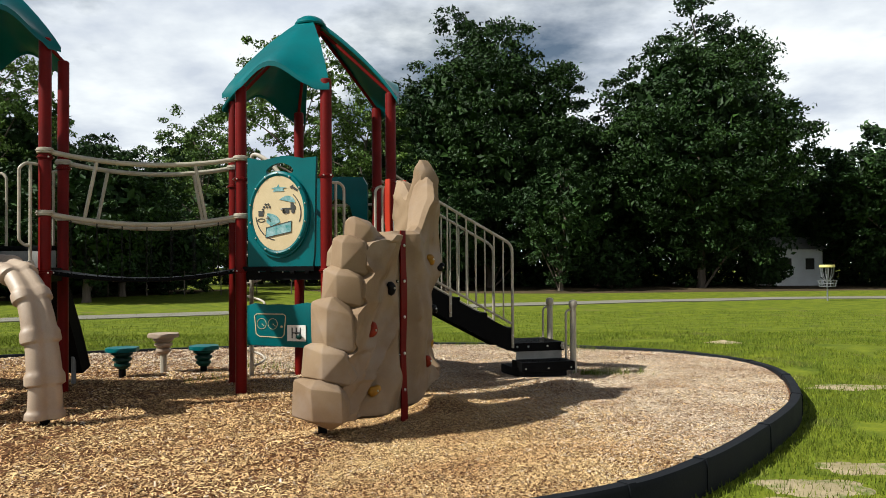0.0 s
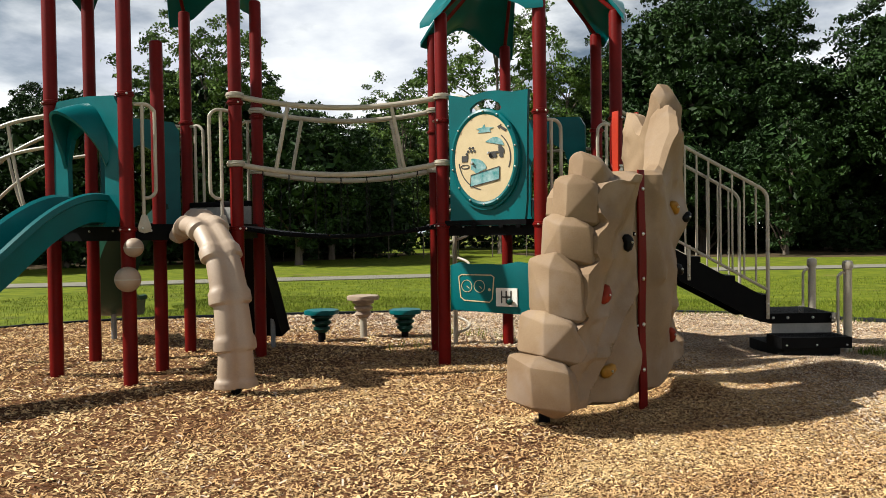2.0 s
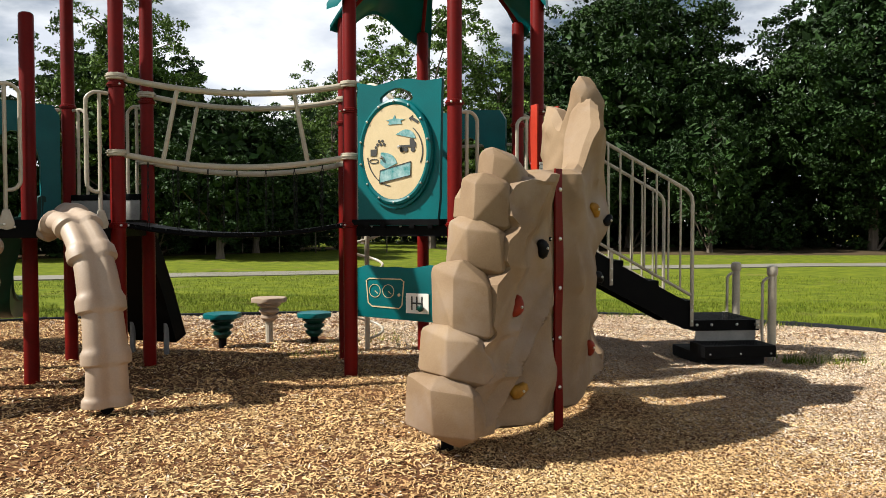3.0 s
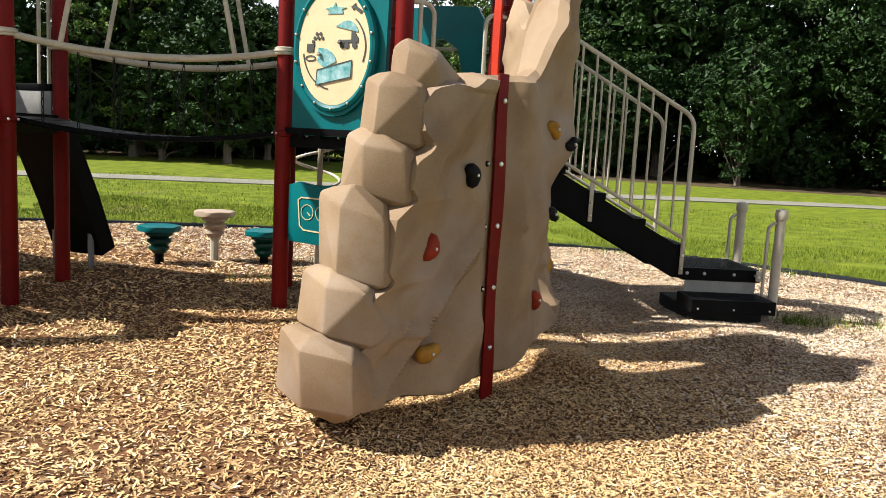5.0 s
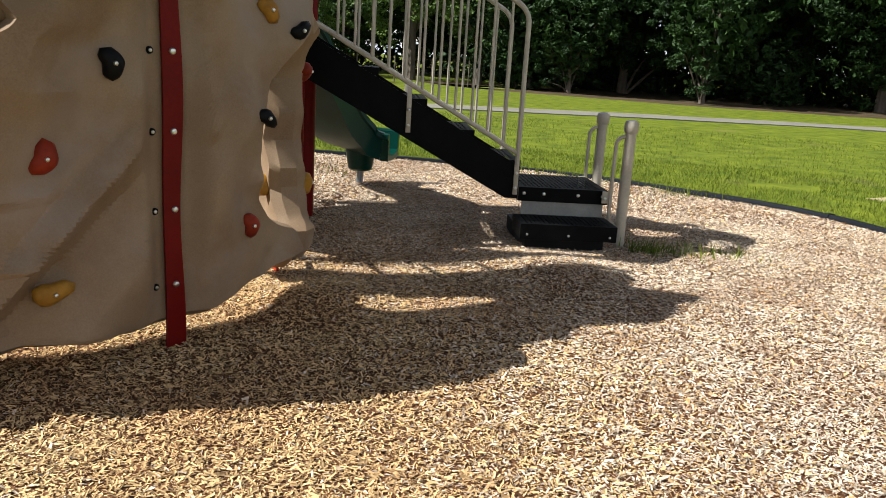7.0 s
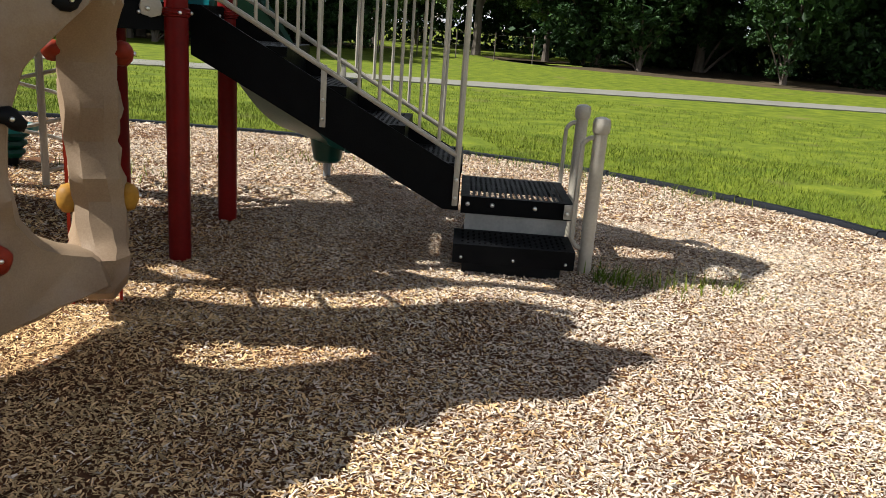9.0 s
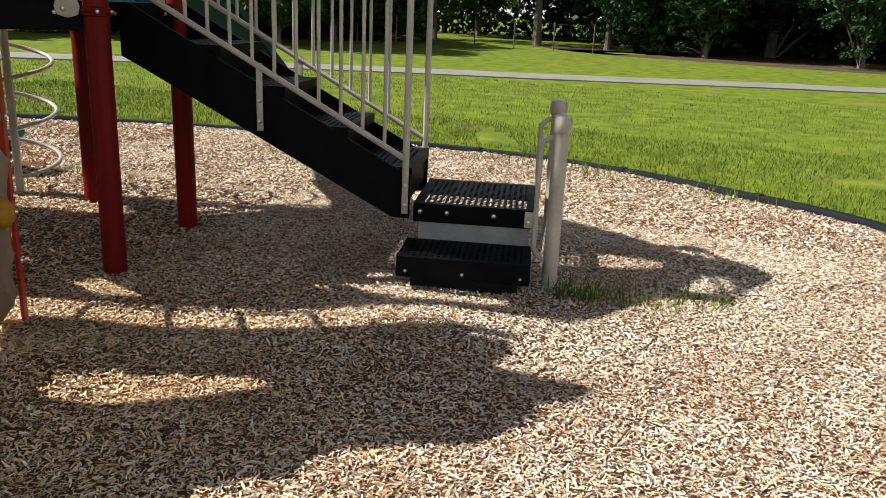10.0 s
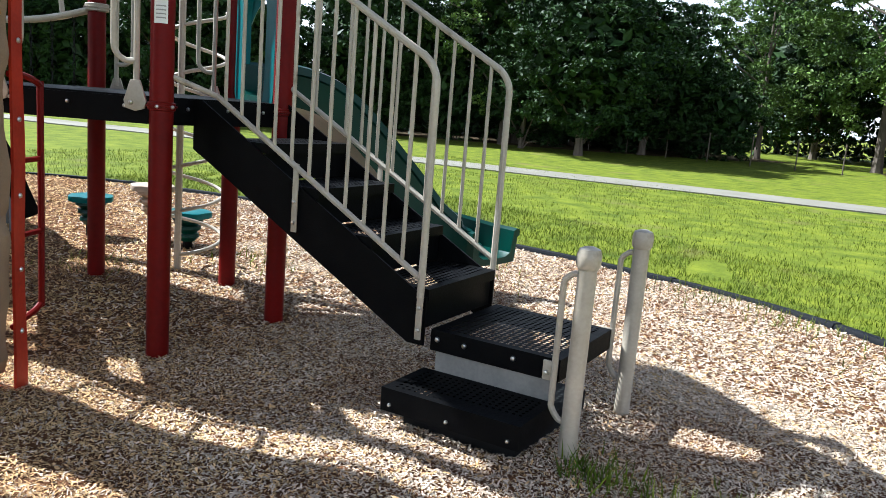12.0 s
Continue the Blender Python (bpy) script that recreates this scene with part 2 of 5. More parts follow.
def tube(pts, r, n=10, bm=None, up=(0.13, 0.21, 1), closed=False):
    return sweep(bm or bmesh.new(), pts, circle(r, n), up, True, closed)


def lathe(profile, n=20, m=None, bm=None):
    bm = bm or bmesh.new()
    rings = []
    m = m or Matrix()
    for r, z in profile:
        rings.append([bm.verts.new(m @ Vector((r * math.cos(2 * math.pi * i / n), r * math.sin(2 * math.pi * i / n), z))) for i in range(n)])
    for a, b in zip(rings, rings[1:]):
        for i in range(n):
            bm.faces.new((a[i], a[(i + 1) % n], b[(i + 1) % n], b[i]))
    bm.faces.new(rings[0][::-1])
    bm.faces.new(rings[-1])
    return bm


def plate(outline, thick, m=None, bevel=0.0, bm=None, holes=()):
    """An upright plate: outline of (x, z) points, centred on y = 0; holes are bridged rings of as many points."""
    bm = bm or bmesh.new()
    m = m or Matrix()
    if not holes:
        front = [bm.verts.new(m @ Vector((x, -thick / 2, z))) for x, z in outline]
        back = [bm.verts.new(m @ Vector((x, thick / 2, z))) for x, z in outline]
        f0, n = bm.faces.new(front), len(outline)
        f1 = bm.faces.new(back[::-1])
        for i in range(n):
            bm.faces.new((front[i], back[i], back[(i + 1) % n], front[(i + 1) % n]))
        if bevel:
            bmesh.ops.bevel(bm, geom=list({e for f in (f0, f1) for e in f.edges}), offset=bevel, segments=2, affect="EDGES", profile=0.5)
        return bm
    hole, n = holes[0], len(outline)
    rows = [[bm.verts.new(m @ Vector((x, y, z))) for x, z in some] for y in (-thick / 2, thick / 2) for some in (outline, hole)]
    for i in range(n):
        j = (i + 1) % n
        bm.faces.new((rows[0][i], rows[0][j], rows[1][j], rows[1][i]))
        bm.faces.new((rows[2][i], rows[3][i], rows[3][j], rows[2][j]))
        bm.faces.new((rows[0][i], rows[2][i], rows[2][j], rows[0][j]))
        bm.faces.new((rows[1][i], rows[1][j], rows[3][j], rows[3][i]))
    return bm


def bolt(m, r=0.014, h=0.012):
    return lathe([(r, 0), (r, h * 0.4), (r * 0.75, h * 0.85), (r * 0.3, h)], 10, m)


def facing(p, n):
    """A matrix at p whose z axis points along n."""
    return Matrix.Translation(p) @ Vector(n).to_track_quat("Z", "Y").to_matrix().to_4x4()


# ---- ground ----
RIM = [(0.35, 5.0), (1.2, 5.45), (1.8, 6.0), (2.55, 6.95), (3.55, 8.5), (4.08, 9.8), (4.4, 11.2), (4.22, 12.45), (3.5, 13.5), (2.4, 14.15), (1.2, 14.65), (-0.3, 14.85),
       (-2.6, 14.65), (-5.1, 14.0), (-7.5, 13.0), (-8.9, 12.0), (-9.8, 10.4), (-9.9, 8.0), (-8.8, 5.8), (-6.5, 4.4), (-3.5, 4.0), (-1.2, 4.4)]
RIM_LINE = [Vector((p.x, p.y, 0)) for p in catmull([(x, y, 0) for x, y in RIM], 10, True)]
RIM_XY = np.array([(p.x, p.y) for p in RIM_LINE])


def smooth01(x):
    x = min(max(x, 0.0), 1.0)
    return x * x * (3 - 2 * x)


def ground_z(x, y):
    """The lawn lies lower than the bed on the near side and level with it beyond."""
    return -0.20 + 0.17 * smooth01((y - 9.0) / 6.0) + 0.02 * noise.noise((x * 0.25, y * 0.25, 3.0))


def mulch_z(x, y):
    z = 0.022 * noise.noise((x * 0.9, y * 0.9, 0)) + 0.012 * noise.noise((x * 2.6, y * 2.6, 5))
    for cx, cy, r, h in ((1.25, 9.85, 0.55, 0.07), (0.05, 8.62, 0.3, 0.09), (-0.95, 6.9, 0.35, 0.05), (1.75, 10.75, 0.4, 0.03)):
        z += h * math.exp(-((x - cx) ** 2 + (y - cy) ** 2) / (r * r))
    return z


def inside_rim(x, y, grow=0.0):
    c = np.array((-2.8, 9.4))
    q = np.array((x, y)) if not grow else c + (np.array((x, y)) - c) / (1 + grow)
    a, b = RIM_XY, np.roll(RIM_XY, -1, 0)
    cross = (a[:, 1] > q[1]) != (b[:, 1] > q[1])
    at = a[:, 0] + (q[1] - a[:, 1]) / np.where(b[:, 1] == a[:, 1], 1e-9, b[:, 1] - a[:, 1]) * (b[:, 0] - a[:, 0])
    return bool((cross & (q[0] < at)).sum() % 2)


def build_ground():
    ticks = sorted({round(v, 3) for v in [*np.arange(-30, 45, 0.75), *np.geomspace(45, 900, 18), *(-np.geomspace(30, 900, 18))]})
    bm = bmesh.new()
    grid = []
    for y in ticks:
        row = []
        for x in ticks:
            z = ground_z(x, y)
            if inside_rim(x, y, -0.02):
                z = min(z, -0.16)
            row.append(bm.verts.new((x, y, z)))
        grid.append(row)
    for a, b in zip(grid, grid[1:]):
        for i in range(len(ticks) - 1):
            bm.faces.new((a[i], a[i + 1], b[i + 1], b[i]))
    single("ground", bm, GRASS, "mown green lawn with thin yellowing patches", "lawn", kind="structure")


def build_mulch():
    bm = bmesh.new()
    c = Vector((-2.8, 9.4, 0))
    rings = []
    steps = np.linspace(0.02, 0.995, 60)
    for f in steps:
        row = []
        for p in RIM_LINE:
            q = c.lerp(p, f)
            row.append(bm.verts.new((q.x, q.y, mulch_z(q.x, q.y))))
        rings.append(row)
    n = len(RIM_LINE)
    for a, b in zip(rings, rings[1:]):
        for i in range(n):
            bm.faces.new((a[i], a[(i + 1) % n], b[(i + 1) % n], b[i]))
    bm.faces.new(rings[0])
    single("mulch_bed", bm, MULCH, "wood mulch safety surface filling the play area", "mulch", kind="structure")


def build_border():
    kerb = thing("border_kerb", "low black plastic border round the mulch play area", "border", kind="structure")
    per = 11
    n = len(RIM_LINE)
    for k in range(0, n, per):
        pts = [RIM_LINE[(k + j) % n] + Vector((0, 0, 0)) for j in range(per + 1)]
        d0, d1 = (pts[1] - pts[0]).normalized() * 0.004, (pts[-1] - pts[-2]).normalized() * 0.004
        pts[0], pts[-1] = pts[0] + d0, pts[-1] - d1
        lift = 0.012 * math.sin(k * 1.7)
        sec = [(0.055, -0.30), (0.055, 0.02), (0.042, 0.05), (-0.042, 0.05), (-0.055, 0.02), (-0.055, -0.30)]
        bm = sweep(bmesh.new(), [p + Vector((0, 0, lift)) for p in pts], sec)
        seg = part("border_segment", bm, KERB, kerb)
        joint = sweep(bmesh.new(), [pts[-1] - d1 * 8 + Vector((0, 0, lift)), pts[-1] + d1 * 8 + Vector((0, 0, lift))], [(x * 1.14, z + (0.008 if z > 0 else 0)) for x, z in sec])
        part("joint_cap", joint, KERB, seg)


def build_path():
    line = catmull([(-70, -4, 0), (-40, 8.5, 0), (-24, 16.5, 0), (-12, 22.8, 0), (-6, 25.6, 0), (0, 28.3, 0), (5, 30.6, 0), (10, 32.4, 0), (18, 33.8, 0), (35, 35.0, 0), (80, 36, 0)], 12)
    bm = bmesh.new()
    sweep(bm, [Vector((p.x, p.y, ground_z(p.x, p.y) + 0.0)) for p in line], [(0.9, -0.1), (0.9, 0.03), (-0.9, 0.03), (-0.9, -0.1)])
    single("path", bm, CONCRETE, "pale concrete footpath across the lawn", "footpath", kind="structure")


def patch(name, cx, cy, rx, ry, mat, label, category, seed, lift=0.006, kind="structure"):
    bm = bmesh.new()
    n, rings = 40, []
    for f in (0.05, 0.3, 0.55, 0.75, 0.9, 1.0):
        row = []
        for i in range(n):
            a = 2 * math.pi * i / n
            w = f * (1 + 0.45 * noise.noise((1.6 * math.cos(a), 1.6 * math.sin(a), seed)) + 0.2 * noise.noise((5 * math.cos(a), 5 * math.sin(a), seed)))
            x, y = cx + rx * w * math.cos(a), cy + ry * w * math.sin(a)
            row.append(bm.verts.new((x, y, ground_z(x, y) + lift * (1 - f) * 3 - (0.02 if f == 1.0 else 0))))
        rings.append(row)
    for a, b in zip(rings, rings[1:]):
        for i in range(n):
            bm.faces.new((a[i], a[(i + 1) % n], b[(i + 1) % n], b[i]))
    bm.faces.new(rings[0])
    single(name, bm, mat, label, category, kind=kind)


def stuff_mesh(name, verts, faces, mat, label, category):
    me = bpy.data.meshes.new(name)
    me.from_pydata(verts, [], faces)
    me.materials.append(mat)
    return tagged(new(name, me), label, category, "", "stuff")


def inside_many(x, y, grow):
    cx, cy = -2.8, 9.4
    qx, qy = cx + (x - cx) / (1 + grow), cy + (y - cy) / (1 + grow)
    hit = np.zeros(len(x), int)
    for (ax, ay), (bx, by) in zip(RIM_XY, np.roll(RIM_XY, -1, 0)):
        cross = (ay > qy) != (by > qy)
        hit += cross & (qx < ax + (qy - ay) / ((by - ay) or 1e-9) * (bx - ax))
    return hit % 2 == 1


def build_chips():
    rng = np.random.default_rng(3)
    zones = ((-0.8, 4.4, 5.2, 12.4, 12500, 0.012, 0.030), (-0.8, 1.6, 4.6, 5.2, 3600, 0.020, 0.042), (-3.2, -0.8, 4.0, 12.0, 3400, 0.020, 0.044), (-9.8, -3.2, 4.0, 11.6, 1300, 0.028, 0.056), (-3.5, 4.4, 11.8, 14.85, 4200, 0.020, 0.042), (-9.6, -3.5, 11.6, 14.85, 1600, 0.026, 0.054))
    X, Y, L = [], [], []
    for x0, x1, y0, y1, per, a, b in zones:
        n = int((x1 - x0) * (y1 - y0) * per)
        X.append(rng.uniform(x0, x1, n)), Y.append(rng.uniform(y0, y1, n)), L.append(rng.uniform(a, b, n) * rng.uniform(0.7, 1.25, n))
    X, Y, L = np.concatenate(X), np.concatenate(Y), np.concatenate(L) / 2
    keep = inside_many(X, Y, -0.012)
    X, Y, L = X[keep], Y[keep], L[keep]
    n = len(X)
    Z = np.array([mulch_z(x, y) for x, y in zip(X.tolist(), Y.tolist())]) + rng.uniform(-0.004, 0.013, n)
    A, W = rng.uniform(0, math.pi, n), L * rng.uniform(0.15, 0.30, n)
    tilt, roll, S = rng.normal(0, 0.30, n), rng.normal(0, 0.35, n), rng.uniform(0.4, 1.0, n)
    # a split sliver of wood: four corners, folded along one diagonal
    u = np.stack([-L, L * S, L, -L * S], 1)
    v = np.stack([-W, -W, W, W], 1)
    w = u * tilt[:, None] + v * roll[:, None] + np.stack([0 * W, W * 0.5, 0 * W, W * 0.5], 1)
    c, s = np.cos(A)[:, None], np.sin(A)[:, None]
    V = np.stack([X[:, None] + u * c - v * s, Y[:, None] + u * s + v * c, Z[:, None] + w], -1)
    old = rng.random(n) < np.clip(np.maximum(X + 0.35 * (Y - 9.0) + 0.2, 0.35 * X + 0.8 * (Y - 8.6) + 0.3) / 2.6, 0.05, 0.80)
    for name, some, mat, label in (("wood_chips", ~old, CHIP, "loose tan wood chips covering the play area"), ("bleached_wood_chips", old, CHIP_OLD, "sun-bleached grey wood chips covering the play area")):
        P = V[some].reshape(-1, 3)
        k = np.arange(0, len(P), 4)[:, None]
        faces = [f for tri in ((0, 1, 2), (0, 2, 3)) for f in (k + np.array(tri)).tolist()]
        stuff_mesh(name, P.tolist(), faces, mat, label, "wood chips")


def blades(name, spots, label, rng, hmin, hmax, mat=BLADE):
    verts, faces = [], []
    for x, y, z in spots:
        a, h, w = rng.uniform(0, 2 * math.pi), rng.uniform(hmin, hmax), rng.uniform(0.003, 0.007)
        c, s = math.cos(a), math.sin(a)
        bx, by = rng.normal(0, 0.35) * h, rng.normal(0, 0.35) * h
        k = len(verts)
        verts.extend(((x - c * w, y - s * w, z - 0.01), (x + c * w, y + s * w, z - 0.01), (x + bx, y + by, z + h)))
        faces.append((k, k + 1, k + 2))
    stuff_mesh(name, verts, faces, mat, label, "grass")


BARE = ((2.35, 5.75, 0.55, 0.30), (2.80, 6.30, 0.42, 0.30), (3.40, 6.85, 0.40, 0.24), (5.15, 10.7, 0.55, 0.2), (5.05, 15.25, 0.35, 0.2))


def build_grass():
    rng = np.random.default_rng(5)
    spots = []
    for x0, x1, y0, y1, per in ((1.0, 9.0, 3.0, 12.0, 1500), (-9.5, 9.0, 12.0, 17.5, 900), (-14, 12, 17.5, 25, 200), (-14, -8.6, 8, 17.5, 250)):
        n = int((x1 - x0) * (y1 - y0) * per)
        xs, ys = rng.uniform(x0, x1, n), rng.uniform(y0, y1, n)
        out = ~inside_many(xs, ys, 0.012)
        for x, y in zip(xs[out].tolist(), ys[out].tolist()):
            if noise.noise((x * 0.8, y * 0.8, 9)) < -0.42:
                continue
            bare = any(((x - cx) / rx) ** 2 + ((y - cy) / ry) ** 2 < 1 for cx, cy, rx, ry in BARE)
            if bare and rng.random() < 0.6:
                continue
            if y0 == 3.0 and rng.random() < max(0.0, (x - 6.5) / 2.5, (4.5 - y) / 1.5):
                continue
            spots.append((x, y, ground_z(x, y)))
    blades("lawn_grass", spots, "short green lawn grass blades", rng, 0.025, 0.065)
    tufts = []
    for cx, cy, r, n in ((1.84, 10.60, 0.12, 130), (2.05, 10.70, 0.22, 80), (2.4, 10.86, 0.2, 60), (2.3, 13.95, 0.5, 160), (1.2, 14.4, 0.5, 160), (-2.6, 11.6, 0.5, 90), (-1.6, 13.2, 0.6, 90),
                         (0.25, 14.5, 0.5, 120), (-3.0, 10.4, 0.4, 70)):
        for _ in range(n):
            x, y = cx + rng.normal(0, r * 0.6), cy + rng.normal(0, r * 0.45)
            tufts.append((x, y, mulch_z(x, y)))
    blades("weed_tufts", tufts, "green weeds growing through the mulch", rng, 0.04, 0.13)


# ---- trees ----
def crown_mesh(name, seed, width, height, bottom, leaves, blobs, mat, leaf=0.2, gap=0.0):
    """Sprays of leaves over a lobed, egg-shaped crown, with coarser leaves deep inside."""
    rng = np.random.default_rng(seed)
    cz, hz = (bottom + height) / 2, (height - bottom) / 2
    cs = []
    while len(cs) < blobs:
        d = rng.normal(size=3)
        d /= np.linalg.norm(d)
        lobe = 1.0 + (0.26 + 0.25 * gap) * noise.noise(Vector(d) * 2.1 + Vector((seed, 0, 0))) + 0.14 * noise.noise(Vector(d) * 5.0 + Vector((0, seed, 0)))
        f = rng.uniform(0.45 - 0.2 * gap, 1.0) ** 0.45 * lobe
        taper = 1.0 - 0.34 * max(d[2], 0) ** 1.5 - 0.10 * max(-d[2], 0)
        c = np.array((d[0] * width * f * taper, d[1] * width * f * taper, cz + d[2] * hz * f))
        cs.append((c, rng.uniform(0.055, 0.125) * width))
    per = leaves // blobs
    P = []
    for c, r in cs:
        d = rng.normal(size=(per, 3)) + (0, 0, 0.35)
        d /= np.linalg.norm(d, axis=1)[:, None]
        rr = r * rng.uniform(0.1, 1.15, per) ** 0.5 * (1 + 0.5 * (rng.random(per) < 0.08))
        out = np.array((c[0], c[1], 0.4 * (c[2] - cz))) / (width + 1e-6)
        P.append(c + d * rr[:, None] * (1, 1, 0.6) + out * 0.25 * r * rng.uniform(0, 1, (per, 1)))
    P = np.concatenate(P)
    n = len(P)
    size = leaf * rng.uniform(0.55, 1.3, n)
    if gap < 0.3:
        k = leaves // 9
        d = rng.normal(size=(k, 3))
        d *= (rng.uniform(0.1, 1, k) ** 0.4 * 0.72 / np.linalg.norm(d, axis=1))[:, None]
        P = np.concatenate([P, d * (width, width, hz) + (0, 0, cz)])
        size = np.concatenate([size, leaf * rng.uniform(1.8, 3.2, k)])
        n += k
    nrm = rng.normal(size=(n, 3)) + (0, 0, 0.7)
    nrm /= np.linalg.norm(nrm, axis=1)[:, None]
    a = np.cross(nrm, rng.normal(size=(n, 3)))
    a /= np.linalg.norm(a, axis=1)[:, None]
    b = np.cross(nrm, a)
    s = size[:, None]
    V = np.stack([P - a * s, P - b * s * 0.5 + nrm * s * 0.12, P + a * s, P + b * s * 0.5 + nrm * s * 0.12], 1).reshape(-1, 3)
    me = bpy.data.meshes.new(name)
    me.from_pydata(V.tolist(), [], np.arange(n * 4).reshape(-1, 4).tolist())
    me.materials.append(mat)
    return me, cs


def build_tree(name, seed, width, height, bottom, leaves, blobs, mat, leaf=0.2, gap=0.0, trunk=0.22):
    rng = random.Random(seed)
    tree = thing(name, "tall broadleaf tree with a dense dark green crown", "tree")
    lean = Vector((rng.uniform(-0.5, 0.5), rng.uniform(-0.5, 0.5), 0))
    me, cs = crown_mesh("crown", seed, width, height, bottom, leaves, blobs, mat, leaf, gap)
    top = height * 0.8
    spine = catmull([(0, 0, -0.3), lean * 0.15 + Vector((0, 0, top * 0.3)), lean * 0.6 + Vector((0, 0, top * 0.65)), lean + Vector((0, 0, top))], 6)
    k = len(spine)
    bm = sweep(bmesh.new(), spine, lambda t: circle(trunk * (1.25 - 1.1 * t if t > 0.08 else 1.6 - 4 * t), 9), (0.2, 0.1, 1))
    part("trunk", bm, BARK, tree)
    for c, r in sorted(cs, key=lambda q: -q[1])[:12]:
        z0 = min(max(bottom * 0.8, c[2] - rng.uniform(1.5, 3.5)), top * 0.95)
        p0 = spine[min(int(z0 / top * (k - 1)), k - 1)]
        p2 = Vector(c)
        mid = p0.lerp(p2, 0.5) + Vector((rng.uniform(-.4, .4), rng.uniform(-.4, .4), rng.uniform(0.1, 0.7)))
        limb = sweep(bmesh.new(), catmull([p0, mid, p2], 5), lambda t: circle(trunk * (0.42 - 0.34 * t), 6), (0.2, 0.1, 1))
        part("limb", limb, BARK, tree)
    part("crown", me, mat, tree)
    return tree


def build_woods():
    big = build_tree("oak_tree", 11, 7.2, 17.3, 0.6, 58000, 520, LEAF, 0.135)
    big.matrix_basis = pose(2.0, 51, 0)
    round_ = build_tree("maple_tree", 12, 6.9, 16.4, 0.6, 58000, 620, LEAF, 0.13)
    round_.matrix_basis = pose(14.6, 48.5, 0, 0, 0, 40)
    airy = build_tree("pecan_tree", 13, 5.6, 16.2, 2.2, 24000, 290, LEAF_LIGHT, 0.125, 0.5, 0.2)
    airy.matrix_basis = pose(-9.6, 49.0, 0)
    tagged(airy, "airy light green tree with gaps in its crown", "tree")
    mid = build_tree("broadleaf_tree", 14, 5.2, 11.5, 0.8, 17000, 300, LEAF, 0.165)
    mid.matrix_basis = pose(-21.5, 36.5, 0) @ Matrix.Diagonal((0.92, 0.92, 0.88, 1))
    small = build_tree("young_tree", 15, 2.9, 7.6, 0.2, 12000, 150, LEAF, 0.10, 0.2, 0.12)
    small.matrix_basis = pose(5.6, 44.0, 0)
    tagged(small, "young green tree at the wood's edge", "tree")
    deep = build_tree("woodland_tree", 16, 6.3, 16.6, 1.0, 11000, 240, LEAF, 0.26)
    deep.matrix_basis = pose(-3.5, 60, 0) @ Matrix.Diagonal((0.86, 0.86, 0.86, 1))
    shrub = thing("woodland_shrub", "dense dark green shrub at the wood's edge", "shrub", pose(-15.5, 43.0, 0), "shrubs at the wood's edge")
    part("foliage", crown_mesh("foliage", 17, 2.6, 4.4, -0.5, 7000, 90, LEAF, 0.12)[0], LEAF, shrub)
    for i in range(4):
        part("stem", sweep(bmesh.new(), catmull([(0.1 * i - 0.15, 0.1, -0.2), (0.3 * i - 0.5, 0.2, 1.0), (0.7 * i - 1.0, 0.3 * i - 0.4, 2.3)], 4), lambda t: circle(0.04 - 0.025 * t, 6), (0.2, 0.1, 1)), BARK, shrub)
    rng = random.Random(4)
    for x, y, k in ((-18.0, 40.5, 1.1), (-20.5, 38.0, 0.95), (-23.0, 34.0, 1.1), (-25.5, 31.0, 0.9), (-17.0, 45.0, 1.2), (-21.5, 42.5, 1.2), (-28.5, 26.5, 1.0), (-33, 21, 1.1), (-3.6, 47.0, 0.9), (9.0, 48.0, 0.8), (18.6, 48.5, 0.6), (25.6, 49.0, 0.9), (30.5, 46.5, 1.0)):
        copy_thing(shrub, pose(x, y, 0, 0, 0, rng.uniform(0, 360)) @ Matrix.Diagonal((k, k, k * rng.uniform(0.8, 1.15), 1)))
    # the edge of the wood
    for src, rows in ((deep, ((8.6, 60, .84), (24, 63, .72), (36, 56, .66), (-27, 46, .62), (-40, 30, .62), (48, 50, .75), (60, 46, .8), (-45, 16, .62), (-14, 72, .9), (-22, 66, .9), (-6, 70, .9))),
                      (round_, ((-1.6, 55, .80), (16.6, 57, .74), (31, 56, .60), (-33, 38, .58))),
                      (mid, ((-16.8, 40, .76), (-25.5, 31, .80), (-30, 24, .84), (-35.5, 19, .85), (-39, 9, .9), (26.5, 47, 1.04), (33.5, 46, .88), (-15.5, 33.5, 0.72), (-2.9, 47.5, 0.86), (41, 47, 1.0), (-42, -3, 1.0), (-9.5, 62, 1.0), (-17, 60, 1.0),
                             (9.0, 52.0, 1.0), (24.6, 53.5, 0.86), (-21.5, 41, 0.82))),
                      (airy, ((-16, 50, .72), (-5.6, 48, .74), (-20.5, 34.5, .70))),
                      (small, ((-18.5, 33.5, .8), (-27.5, 27, .8), (-0.6, 45.0, .8), (-33.5, 19, .8), (38, 46, .9)))):
        for x, y, s in rows:
            copy_thing(src, pose(x, y, 0, 0, 0, rng.uniform(0, 360)) @ Matrix.Diagonal((s, s, s * rng.uniform(0.94, 1.05), 1)))
    # undergrowth, deep in the shade
    rg = np.random.default_rng(8)
    line = [(-50, -2), (-46, 12), (-40, 24), (-32, 35), (-24, 44.0), (-20, 50)]
    line2 = [(-6.0, 57), (0, 56), (8, 56), (18, 56), (30, 56), (45, 54), (62, 50)]
    line3 = [(-30, 58), (-18, 66), (-8, 70), (4, 66)]
    P = []
